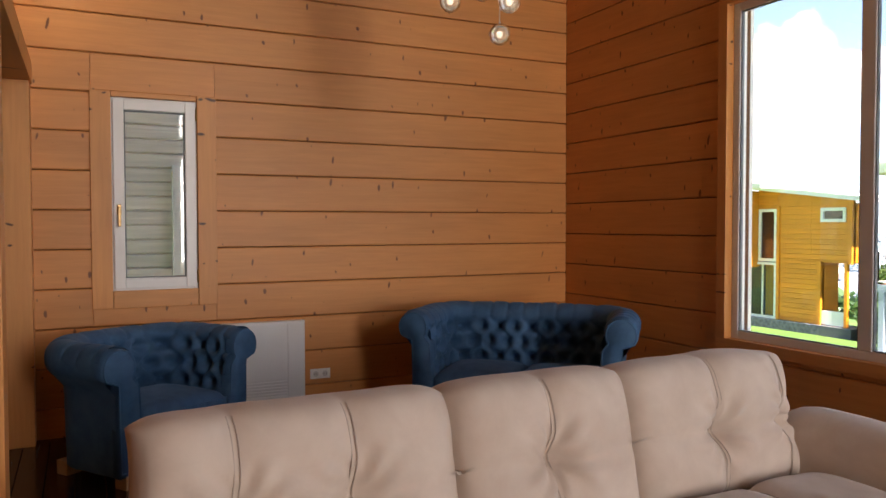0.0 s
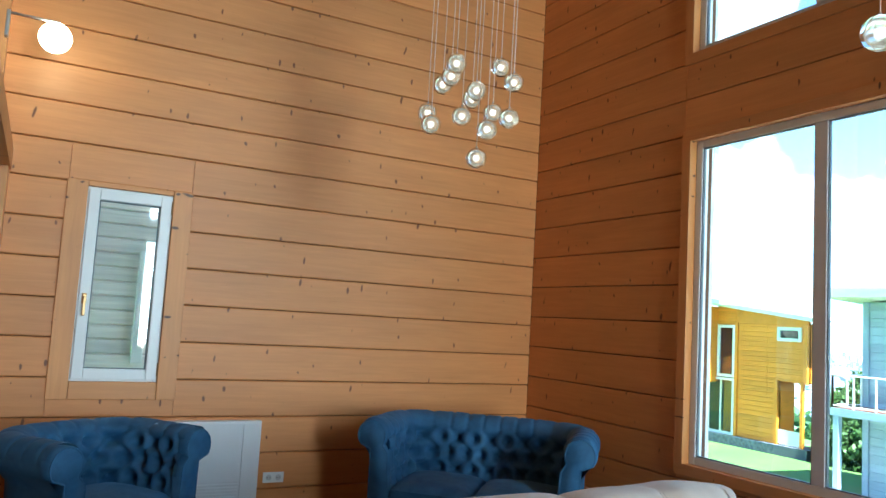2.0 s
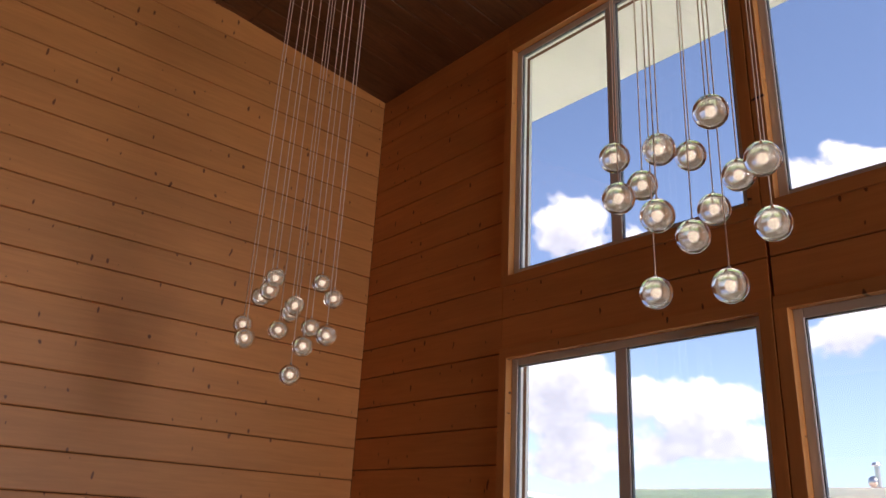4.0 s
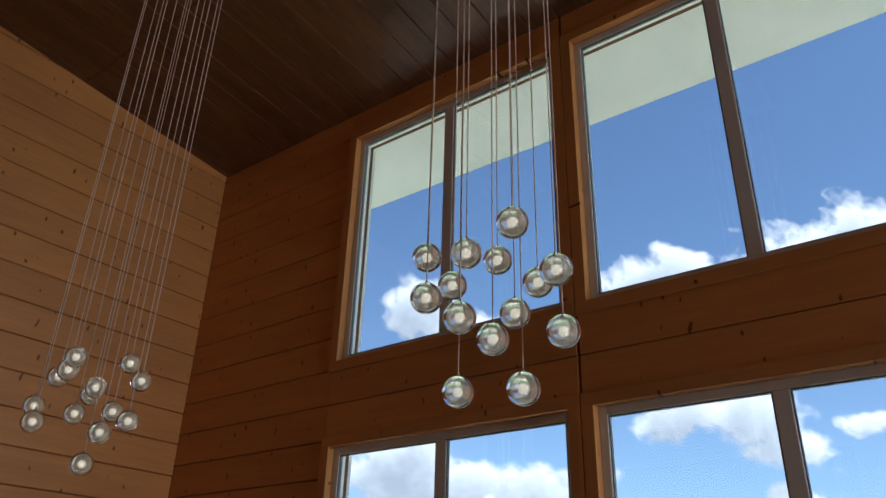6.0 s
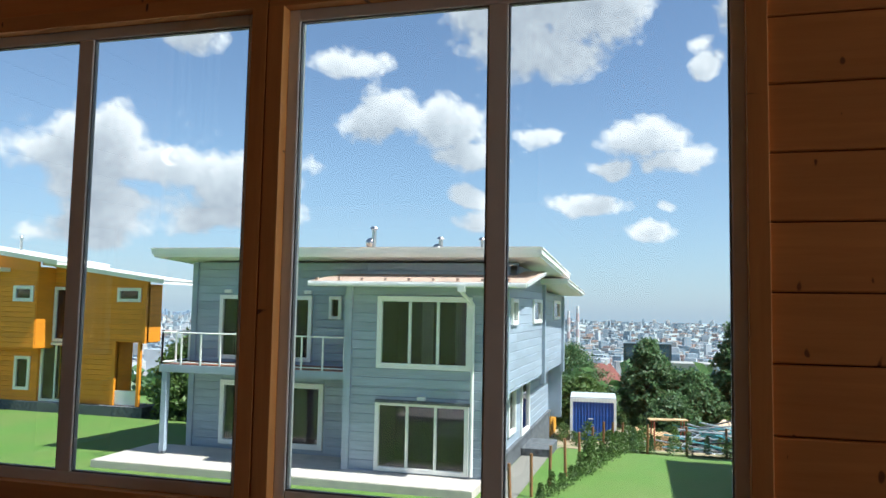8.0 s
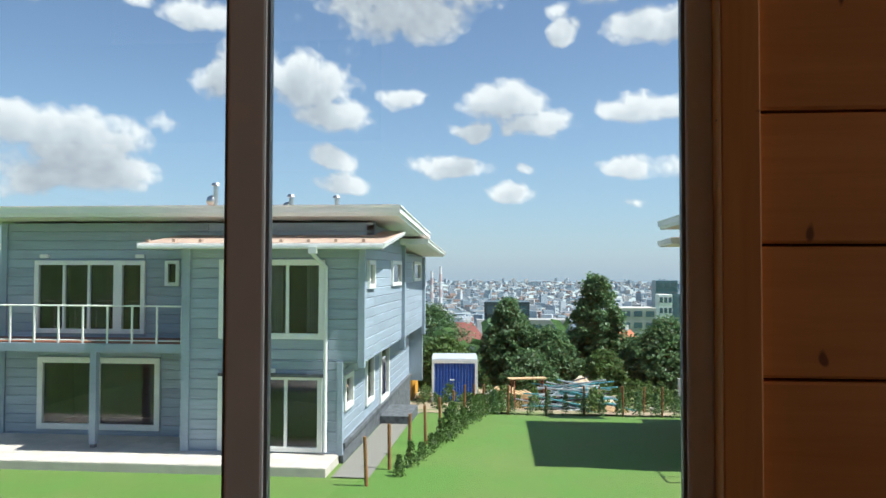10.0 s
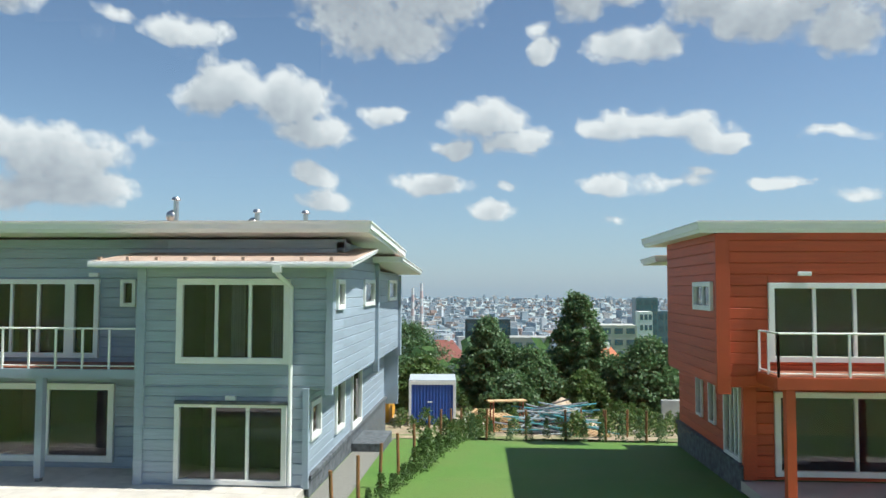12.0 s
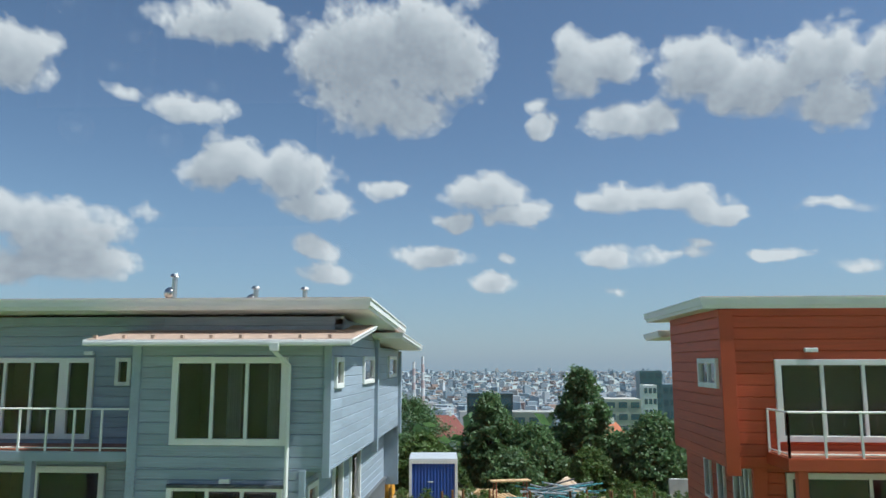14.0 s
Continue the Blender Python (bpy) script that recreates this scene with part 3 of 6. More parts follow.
    # arm fronts: scroll panel with piping
    for side in (-1, 1):
        outline = []
        for i in range(26):
            a = radians(-35 + 250 * i / 25)
            outline.append((out + roll + (roll + 0.006) * math.cos(a), top + (roll + 0.006) * math.sin(a)))
        outline += [(0.014, top - 0.11), (-0.012, base_z), (0.140, base_z), (0.148, top - 0.09)]
        bm = bmesh.new()
        front = [bm.verts.new((side * (hx + o), -0.022, z)) for o, z in outline]
        inner = [bm.verts.new((side * (hx + o + (0.12 - o) * 0.12), -0.034, z + (top - 0.04 - z) * 0.06)) for o, z in outline]
        back = [bm.verts.new((side * (hx + o), 0.03, z)) for o, z in outline]
        k = len(outline)
        for i in range(k):
            bm.faces.new((front[i], front[(i + 1) % k], inner[(i + 1) % k], inner[i]))
            bm.faces.new((back[i], back[(i + 1) % k], front[(i + 1) % k], front[i]))
        bm.faces.new(inner)
        bmesh.ops.recalc_face_normals(bm, faces=bm.faces)
        arm = smooth(part("arm_front", bm, BLUE_VELVET, root))
        curve = [Vector((side * (hx + o + (0.12 - o) * 0.10), -0.032, z + (top - 0.04 - z) * 0.05)) for o, z in outline]
        bm = bmesh.new()
        for p, q in zip(curve, curve[1:] + curve[:1]):
            tube(bm, p, q, 0.0055, segments=6)
        part("piping", bm, BLUE_VELVET, arm)
    # base, front rail, seats, outer shell
    part("base", boxes((-hx - 0.02, hx + 0.02, 0.012, hy + 0.10, base_z, seat_z - 0.12), bevel=0.02), BLUE_VELVET, root)
    part("front_rail", boxes((-hx, hx, -0.012, 0.05, base_z, seat_z - 0.13), bevel=0.015), BLUE_VELVET, root)
    w = 2 * hx / seats
    for i in range(seats):
        x0, x1 = -hx + i * w + 0.004, -hx + (i + 1) * w - 0.004
        nx_, ny_ = 22, 18
        y0, y1 = -0.02, hy + 0.005
        rows_t = []
        for a in range(nx_ + 1):
            row = []
            for b in range(ny_ + 1):
                u, v = a / nx_ * 2 - 1, b / ny_ * 2 - 1
                edge = (1 - abs(u) ** 5) * (1 - abs(v) ** 5)
                crown = 0.030 * (1 - u * u) * (1 - v * v)
                z = seat_z - 0.055 + 0.05 * max(edge, 0) ** 0.35 + crown + 0.003 * noise.noise(Vector((u * 2 + i, v * 2, 1.3)))
                row.append((x0 + (x1 - x0) * a / nx_, y0 + (y1 - y0) * b / ny_, z))
            rows_t.append(row)
        bm = bmesh.new()
        vs = grid_mesh(bm, rows_t)
        rim = [vs[a][0] for a in range(nx_ + 1)] + [vs[nx_][b] for b in range(1, ny_ + 1)] + [vs[a][ny_] for a in range(nx_ - 1, -1, -1)] + [vs[0][b] for b in range(ny_ - 1, 0, -1)]
        low = [bm.verts.new((v.co.x, v.co.y + (0.006 if v.co.y < 0 else 0), seat_z - 0.135)) for v in rim]
        for a in range(len(rim)):
            bm.faces.new((rim[a], rim[(a + 1) % len(rim)], low[(a + 1) % len(rim)], low[a]))
        bm.faces.new(low)
        bmesh.ops.recalc_face_normals(bm, faces=bm.faces)
        cushion = smooth(part("seat_cushion", bm, BLUE_VELVET, root))
        bm = bmesh.new()
        for z in (seat_z - 0.054, seat_z - 0.132):
            tube(bm, (x0 + 0.005, y0 - 0.002, z), (x1 - 0.005, y0 - 0.002, z), 0.006, segments=6)
        part("piping", bm, BLUE_VELVET, cushion)
    for x in (-hx - 0.06, hx + 0.06):
        for y in (0.02, hy + 0.02):
            part("foot", boxes((x - 0.045, x + 0.045, y - 0.045, y + 0.045, 0.0, base_z + 0.01), bevel=0.004), PALE_WOOD, root, "square pale wooden foot")
    return root


chesterfield("armchair", "blue velvet button-tufted armchair with rolled arms and pale feet", 1.02, 0.70, 0.75, 1, pose(-3.33, -1.02, FZ, 0, 0, 35), "armchair")
chesterfield("loveseat", "blue velvet button-tufted two-seat sofa standing across the corner", 1.50, 0.76, 0.80, 2, pose(-1.30, -1.28, FZ, 0, 0, -43), "sofa")


def cushion_grid(w, h, thick, seams, tuft_rows, seed, nx=70, nz=44, lean=0.0, roll=0.10):
    """A stuffed panel in the local x-z plane, bulging to -y: stitched seams, pulled tufts and creases."""
    rows = []
    for i in range(nx + 1):
        row = []
        for j in range(nz + 1):
            u, v = i / nx, j / nz
            x, z = (u - 0.5) * w, v * h
            edge_u = 1 - abs(2 * u - 1) ** 6
            edge_v = 1 - abs(2 * v - 1) ** 6
            y = -thick * max(edge_u, 0) ** 0.5 * max(edge_v, 0) ** 0.5
            for s in seams:
                d = abs(u - s) * w
                y += 0.030 * math.exp(-(d / 0.05) ** 2) + 0.012 * math.exp(-(d / 0.010) ** 2)
                for tv in tuft_rows:
                    dz = (v - tv) * h
                    rr = math.hypot(d, dz)
                    y += 0.062 * math.exp(-(rr / 0.070) ** 2)
                    ang = math.atan2(dz, (u - s) * w)
                    y += 0.011 * math.cos(ang * 9 + seed + 2.5 * noise.noise(Vector((ang, seed, rr * 9)))) * math.exp(-((rr - 0.10) / 0.075) ** 2)
            for tv in tuft_rows:
                y += 0.016 * math.exp(-(((v - tv) * h) / 0.035) ** 2) * edge_u
            y += 0.010 * noise.noise(Vector((x * 3.1 + seed * 7, z * 3.1, seed)))
            y += 0.004 * noise.noise(Vector((x * 11 + seed * 3, z * 9, seed)))
            if v > 0.5:
                z -= 0.035 * abs(2 * u - 1) ** 10
            x += 0.006 * noise.noise(Vector((z * 6, seed, 2.0))) * (1 if 0.02 < u < 0.98 else 1.6)
            z += 0.012 * noise.noise(Vector((x * 4, seed, 5.0))) * (1 if v > 0.5 else 0)
            row.append((x, y - lean * 0, z))
        rows.append(row)
    return rows


def pillow_part(name, w, h, thick, back, seams, tufts, seed, m, root, flat=False):
    rows = cushion_grid(w, h, thick, seams, tufts, seed)
    bm = bmesh.new()
    vs = grid_mesh(bm, rows)
    nx, nz = len(vs) - 1, len(vs[0]) - 1
    rim = [vs[a][0] for a in range(nx + 1)] + [vs[nx][b] for b in range(1, nz + 1)] + [vs[a][nz] for a in range(nx - 1, -1, -1)] + [vs[0][b] for b in range(nz - 1, 0, -1)]
    prev = rim
    for k in range(1, 7):
        a = k / 6 * math.pi / 2
        ring = []
        for v in rim:
            cx, cz = v.co.x / (w / 2), (v.co.z - h / 2) / (h / 2)
            bulge = 1 + 0.03 * math.sin(k / 6 * math.pi)
            ring.append(bm.verts.new((v.co.x * bulge, v.co.y + back * k / 6, h / 2 + (v.co.z - h / 2) * bulge)))
        for i in range(len(rim)):
            bm.faces.new((prev[i], prev[(i + 1) % len(rim)], ring[(i + 1) % len(rim)], ring[i]))
        prev = ring
    bm.faces.new(prev)
    bmesh.ops.recalc_face_normals(bm, faces=bm.faces)
    ob = smooth(part(name, bm, BEIGE, root))
    ob.matrix_basis = m
    # twin lines of stitching beside each seam
    for s in seams:
        i = round(s * nx)
        for off in (-0.009, 0.009):
            bm = bmesh.new()
            pts = [Vector((r[0] + off, r[1] - 0.0085, r[2])) for r in rows[i][2:-1:2]]
            for p, q in zip(pts, pts[1:]):
                tube(bm, p, q, 0.0022, segments=5)
            part("stitching", bm, BEIGE_THREAD, ob)
    return ob


def beige_sofa():
    root = thing("sofa", "pale beige suede three-seat sofa with stitched tufted cushions", "sofa", pose(-2.38, -3.25, FZ, 0, 0, 2.6))
    spans = [(-1.34, -0.35, (0.26, 0.62), 1), (-0.35, 0.41, (0.49,), 2), (0.41, 1.33, (0.47, 0.90), 3)]
    for x0, x1, seams, seed in spans:
        w = x1 - x0
        pillow_part("back_cushion", w, 0.58, 0.13, 0.16, seams, (0.47,), seed, pose((x0 + x1) / 2, -0.06, 0.285, -13), root)
        m = pose((x0 + x1) / 2, -0.98, 0.275, -88) 
        pillow_part("seat_cushion", w - 0.01, 0.82, 0.11, 0.12, seams[:1], (0.45,), seed + 5, m, root)
    part("back_frame", boxes((-1.32, 1.30, 0.03, 0.20, 0.08, 0.70), bevel=0.05), BEIGE, root)
    part("base", boxes((-1.3, 1.3, -0.98, 0.06, 0.07, 0.215), bevel=0.03), BEIGE, root)
    for side in (-1, 1):
        rows = []
        for i in range(27):
            k = i / 26
            y = 0.10 - 1.15 * k
            row = []
            swell = 1 - abs(2 * k - 1) ** 9 * 0.35
            for j in range(29):
                a = radians(-90 + 360 * j / 28)
                rx, rz = 0.155 * swell, 0.30 * swell
                ca, sa = math.cos(a), math.sin(a)
                px = rx * math.copysign(abs(ca) ** 0.6, ca)
                pz = rz * math.copysign(abs(sa) ** 0.6, sa)
                wob = 1 + 0.03 * noise.noise(Vector((px * 5 + side, y * 4, pz * 5)))
                row.append((side * 1.46 + px * wob, y, 0.262 + pz * wob + 0.05 * (1 - k) - 0.02))
            rows.append(row)
        bm = bmesh.new()
        vs = grid_mesh(bm, rows)
        bm.faces.new(vs[0][:-1])
        bm.faces.new(vs[-1][:-1])
        bmesh.ops.remove_doubles(bm, verts=bm.verts, dist=0.0005)
        bmesh.ops.recalc_face_normals(bm, faces=bm.faces)
        smooth(part("arm", bm, BEIGE, root, "rounded padded arm"))
    for x in (-1.2, 1.2):
        for y in (-0.9, 0.1):
            part("foot", tube(bmesh.new(), (x, y, 0), (x, y, 0.08), 0.03, 0.035), DARK, root)


beige_sofa()


# ---- fixtures ----
def radiator():
    root = thing("radiator", "flat white panel radiator on the log wall", "radiator", pose(-3.05, -0.004, 0))
    w = 1.36
    part("panel", boxes((-w / 2, w / 2, -0.075, -0.010, 0.17, 0.755), bevel=0.006), RADIATOR_WHITE, root)
    part("face_plate", boxes((-w / 2 + 0.01, w / 2 - 0.135, -0.083, -0.073, 0.33, 0.742), bevel=0.003), RADIATOR_WHITE, root)
    part("end_plate", boxes((w / 2 - 0.13, w / 2 - 0.008, -0.083, -0.073, 0.18, 0.742), bevel=0.003), RADIATOR_WHITE, root)
    for i in range(6):
        z = 0.195 + i * 0.022
        part("grille_slat", boxes((-w / 2 + 0.01, w / 2 - 0.135, -0.083, -0.073, z, z + 0.014), bevel=0.003), RADIATOR_WHITE, root)
    for x in (-0.5, 0.5):
        part("bracket", boxes((x - 0.02, x + 0.02, -0.02, 0.003, 0.2, 0.7)), STEEL, root)


radiator()


def socket():
    root = thing("wall_socket", "white double wall socket on the log wall", "socket", pose(-2.235, -0.003, 0.335))
    part("plate", boxes((-0.078, 0.078, -0.010, 0.0, -0.038, 0.038), bevel=0.004), SOCKET_WHITE, root)
    # raised discs: grey paints the recess's shade, black the depth of the holes
    for x in (-0.036, 0.036):
        bm = bmesh.new()
        bmesh.ops.create_cone(bm, cap_ends=True, segments=20, radius1=0.021, radius2=0.021, depth=0.004, matrix=pose(x, -0.0115, 0, 90))
        outlet = part("outlet", bm, painted("socket_recess_shade", (0.6, 0.6, 0.59), 0.4), root)
        bm = bmesh.new()
        for dx in (-0.0095, 0.0095):
            bmesh.ops.create_cone(bm, cap_ends=True, segments=8, radius1=0.003, radius2=0.003, depth=0.002, matrix=pose(x + dx, -0.0142, 0, 90))
        part("pin_hole", bm, DARK, outlet)


socket()


def globe_lamp():
    root = thing("wall_lamp", "lit opal globe wall lamp on a steel bracket", "lamp", pose(-4.10, -0.42, 3.20))
    part("bracket", boxes((-0.12, -0.10, -0.03, 0.03, -0.10, 0.06), bevel=0.004), STEEL, root)
    bm = tube(bmesh.new(), (-0.11, 0, 0.05), (0.17, 0, 0.05), 0.008)
    part("arm", bm, STEEL, root)
    bm = bmesh.new()
    bmesh.ops.create_uvsphere(bm, u_segments=24, v_segments=14, radius=0.095)
    g = smooth(part("globe", bm, GLOBE, root, "glowing opal glass globe"))
    g.location = (0.15, 0, -0.05)


globe_lamp()


def chandelier(label, balls, radius=0.050):
    cx = sum(b[0] for b in balls) / len(balls)
    cy = sum(b[1] for b in balls) / len(balls)
    zc = ceiling_z(cx)
    root = thing("chandelier", label, "chandelier", pose(cx, cy, zc), group="crystal ball chandeliers")
    part("canopy", boxes((-0.24, 0.24, -0.30, 0.30, -0.065, -0.03), bevel=0.006), STEEL, root)
    part("canopy_mount", boxes((-0.10, 0.10, -0.10, 0.10, -0.04, 0.012)), STEEL, root)
    ball_me, core_me, bulb_me, cap_me = None, None, None, None
    for x, y, z in balls:
        lx, ly, lz = x - cx, y - cy, z - zc
        part("cable", tube(bmesh.new(), (lx, ly, lz + 0.055), (lx, ly, -0.05), 0.0025, segments=6), CABLE, root)
        if ball_me is None:
            bm = bmesh.new()
            bmesh.ops.create_uvsphere(bm, u_segments=32, v_segments=20, radius=radius)
            ball = smooth(part("glass_ball", bm, CRYSTAL, root, "clear crystal ball"))
            bm = bmesh.new()
            bmesh.ops.create_uvsphere(bm, u_segments=24, v_segments=16, radius=radius * 0.64)
            core = smooth(part("frosted_core", bm, FROST, ball))
            bm = bmesh.new()
            bmesh.ops.create_uvsphere(bm, u_segments=10, v_segments=8, radius=0.009)
            bulb = part("bulb", bm, BULB, ball)
            bm = tube(bmesh.new(), (0, 0, 0.047), (0, 0, 0.062), 0.007, 0.005)
            cap = part("cap", bm, STEEL, ball)
            ball_me, core_me, bulb_me, cap_me = ball.data, core.data, bulb.data, cap.data
        else:
            ball = new("glass_ball", ball_me)
            ball.parent = root
            for nm, me in (("frosted_core", core_me), ("bulb", bulb_me), ("cap", cap_me)):
                o = new(nm, me)
                o.parent = ball
        ball.location = (lx, ly, lz)


def frost_material():
    n = Nodes("frosted_crystal_core")
    v = n.coords((1, 1, 1))
    f = n.noise(v, 160, 3)
    n.set(n.bsdf, Base_Color=(0.90, 0.89, 0.86, 1), Roughness=0.2)
    n.bsdf.inputs["Transmission Weight"].default_value = 0.97
    n.bsdf.inputs["Emission Color"].default_value = (1.0, 0.82, 0.55, 1)
    n.bsdf.inputs["Emission Strength"].default_value = 0.018
    n.bump(f, 0.8, 0.002)
    return n.mat


FROST = frost_material()
BALLS_A = [(-2.048, -1.818, 2.722), (-2.133, -2.039, 2.594), (-2.069, -2.17, 2.907), (-2.058, -2.099, 2.858), (-2.02, -1.932, 2.862),
           (-1.915, -2.129, 2.799), (-1.866, -2.001, 2.793), (-1.934, -2.015, 2.68), (-1.73, -2.069, 2.986), (-1.696, -2.155, 2.884),
           (-1.763, -2.059, 2.722), (-1.798, -2.284, 2.636), (-1.908, -2.249, 2.564), (-1.915, -2.165, 2.423)]
BALLS_B = [(-1.865, -4.185, 2.967), (-1.958, -4.264, 2.756), (-1.754, -4.219, 2.889), (-1.907, -4.391, 2.908), (-1.956, -4.404, 2.655),
           (-1.691, -4.376, 2.974), (-1.836, -4.45, 2.61), (-1.941, -4.599, 2.948), (-1.708, -4.457, 2.742), (-1.7, -4.547, 2.839),
           (-1.841, -4.696, 2.792), (-1.783, -4.681, 2.606), (-1.768, -4.262, 2.48), (-1.79, -4.534, 2.443)]
chandelier("cluster of lit crystal balls hanging before the log wall", BALLS_A, 0.054)
chandelier("cluster of lit crystal balls hanging before the windows", BALLS_B, 0.054)

# ---- outside ----
def ground_z(x, y):
    """The lot lies level by the houses, drops behind the fence, then falls away to the city."""
    knots = [(-400, 6.0), (-60, -0.6), (-12, -2.6), (6, -3.15), (17, -3.32), (25, -3.48), (30, -4.2), (34, -4.9), (39, -5.5), (50, -5.9), (66, -9.0), (110, -17), (400, -60), (900, -78), (2000, -82), (5200, -58)]
    for (a, za), (b, zb) in zip(knots, knots[1:]):
        if x <= b:
            return za + (zb - za) * max(0.0, (x - a) / (b - a))
    return knots[-1][1]


def ground_strip(name, xs, ys, material, label, lift=0.0, category="ground", rough=0.0):
    bm = bmesh.new()
    rows = [[(x, y, ground_z(x, y) + lift + rough * noise.noise(Vector((x * 0.6, y * 0.6, 3)))) for y in ys] for x in xs]
    grid_mesh(bm, rows)
    bmesh.ops.recalc_face_normals(bm, faces=bm.faces)
    for f in bm.faces:
        if f.normal.z < 0:
            f.normal_flip()
    return tagged(smooth(part(name, bm, material)), label, category, kind="structure")


ground_strip("ground", [-400, -200, -60, -12, 0, 6, 11, 17, 21, 25, 27, 30, 34, 39, 44, 50, 58, 66, 85, 110, 250, 400, 900, 2000, 5000],
             [-4000, -1500, -400, -120, -60, -30, -15, 0, 15, 30, 60, 120, 400, 1500, 4000], LAWN, "mown green lawn running down towards the city")
# the plain's pale bluish grey has distance haze mixed into it
ground_strip("far_plain", [430, 900, 2000, 3500, 4950], [-4000, -1500, -400, 0, 400, 1500, 4000], painted("hazy_plain", (0.30, 0.34, 0.33), 0.9, 0.3, 0.0, 0.01), "pale built-up plain under the far city", 0.6)
ground_strip("dirt_yard", [27.3 + 0.8 * i for i in range(30)], [-22 + i * 1.2 for i in range(24)], EARTH, "bare earth with weeds behind the fence", 0.05, "ground", 0.10)
ground_strip("gravel_strip", [16.2 + i for i in range(14)], [-2.15, -1.75, -1.25], GRAVEL, "grey gravel strip along the house", 0.03)


def window_unit(parent, facing, coord, u0, u1, z0, z1, panes, frame_w=0.10, curtain=False, thick=0.12, sub=()):
    """A white window in a house wall: casing, bars, panes and a box behind, coloured dark for the room's shade."""
    def place(a, b, d0, d1, za, zb):
        s = {"-x": -1, "+x": 1, "-y": -1, "+y": 1}[facing]
        lo, hi = sorted((coord + s * d0, coord + s * d1))
        return (lo, hi, a, b, za, zb) if facing[1] == "x" else (a, b, lo, hi, za, zb)

    root = new("window")
    root.parent = parent
    for a, b, za, zb in ((u0, u0 + frame_w, z0, z1), (u1 - frame_w, u1, z0, z1), (u0 + frame_w, u1 - frame_w, z1 - frame_w, z1), (u0 + frame_w, u1 - frame_w, z0, z0 + frame_w)):
        part("frame", boxes(place(a, b, -0.05, 0.07, za, zb), bevel=0.008), WHITE_OUT, root)
    a0, a1 = u0 + frame_w, u1 - frame_w
    cuts = [a0] + [a0 + (a1 - a0) * i / panes for i in range(1, panes)] + [a1]
    for c in cuts[1:-1]:
        part("bar", boxes(place(c - 0.04, c + 0.04, -0.04, 0.04, z0 + frame_w, z1 - frame_w), bevel=0.006), WHITE_OUT, root)
    for a, b in zip(cuts, cuts[1:]):
        part("pane", boxes(place(a, b, -0.010, 0.0, z0 + frame_w, z1 - frame_w)), PANE_DARK, root)
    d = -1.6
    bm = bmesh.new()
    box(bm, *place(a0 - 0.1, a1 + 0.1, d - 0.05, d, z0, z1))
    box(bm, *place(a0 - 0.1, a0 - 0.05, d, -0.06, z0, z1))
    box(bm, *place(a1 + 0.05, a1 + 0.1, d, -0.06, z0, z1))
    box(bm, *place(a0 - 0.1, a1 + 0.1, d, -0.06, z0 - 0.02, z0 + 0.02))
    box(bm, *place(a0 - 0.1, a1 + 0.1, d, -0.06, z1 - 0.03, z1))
    part("room", bm, ROOM_SHADE, root)
    if curtain:
        for ua, ub in ((a0 + 0.02, a0 + (a1 - a0) * 0.16), (a0 + (a1 - a0) * 0.42, a0 + (a1 - a0) * 0.56)):
            rows = []
            for i in range(31):
                u = ua + (ub - ua) * i / 30
                dd = -0.30 + 0.035 * math.sin(i * 1.35)
                p0, p1 = place(u, u, dd, dd, z0 + frame_w, z0 + frame_w), place(u, u, dd, dd, z1, z1)
                q = [(p0[0], p0[2], p0[4]), (p1[0], p1[2], p1[5])]
                rows.append(q)
            bm = bmesh.new()
            grid_mesh(bm, rows)
            part("curtain", bm, CURTAIN, root)
    return root


def house_wall(house, name, facing, coord, u0, u1, z0, z1, material, openings=(), pitch=0.2607, thick=0.18):
    w = solid_wall(name, facing, coord + {"-x": 0.04, "+x": -0.04, "-y": 0.04, "+y": -0.04}[facing], thick, u0, u1, z0, z1, material, openings)
    for key in ("label", "category", "kind"):
        if key in w:
            del w[key]
    w.parent = house
    DEFERRED.append((w, facing, coord, u0, u1, z0, z1, material, openings, pitch))
    return w


DEFERRED = []


def railing(parent, points, z, height, posts, glass_fill=True):
    rail = new("railing")
    rail.parent = parent
    for (x0, y0), (x1, y1), n in zip(points, points[1:], posts):
        part("top_rail", tube(bmesh.new(), (x0, y0, z + height), (x1, y1, z + height), 0.024, segments=8), WHITE_OUT, rail)
        part("bottom_rail", tube(bmesh.new(), (x0, y0, z + 0.06), (x1, y1, z + 0.06), 0.016, segments=8), WHITE_OUT, rail)
        for i in range(n + 1):
            k = i / n
            x, y = x0 + (x1 - x0) * k, y0 + (y1 - y0) * k
            part("post", boxes((x - 0.022, x + 0.022, y - 0.022, y + 0.022, z - 0.02, z + height)), WHITE_OUT, rail)
    return rail


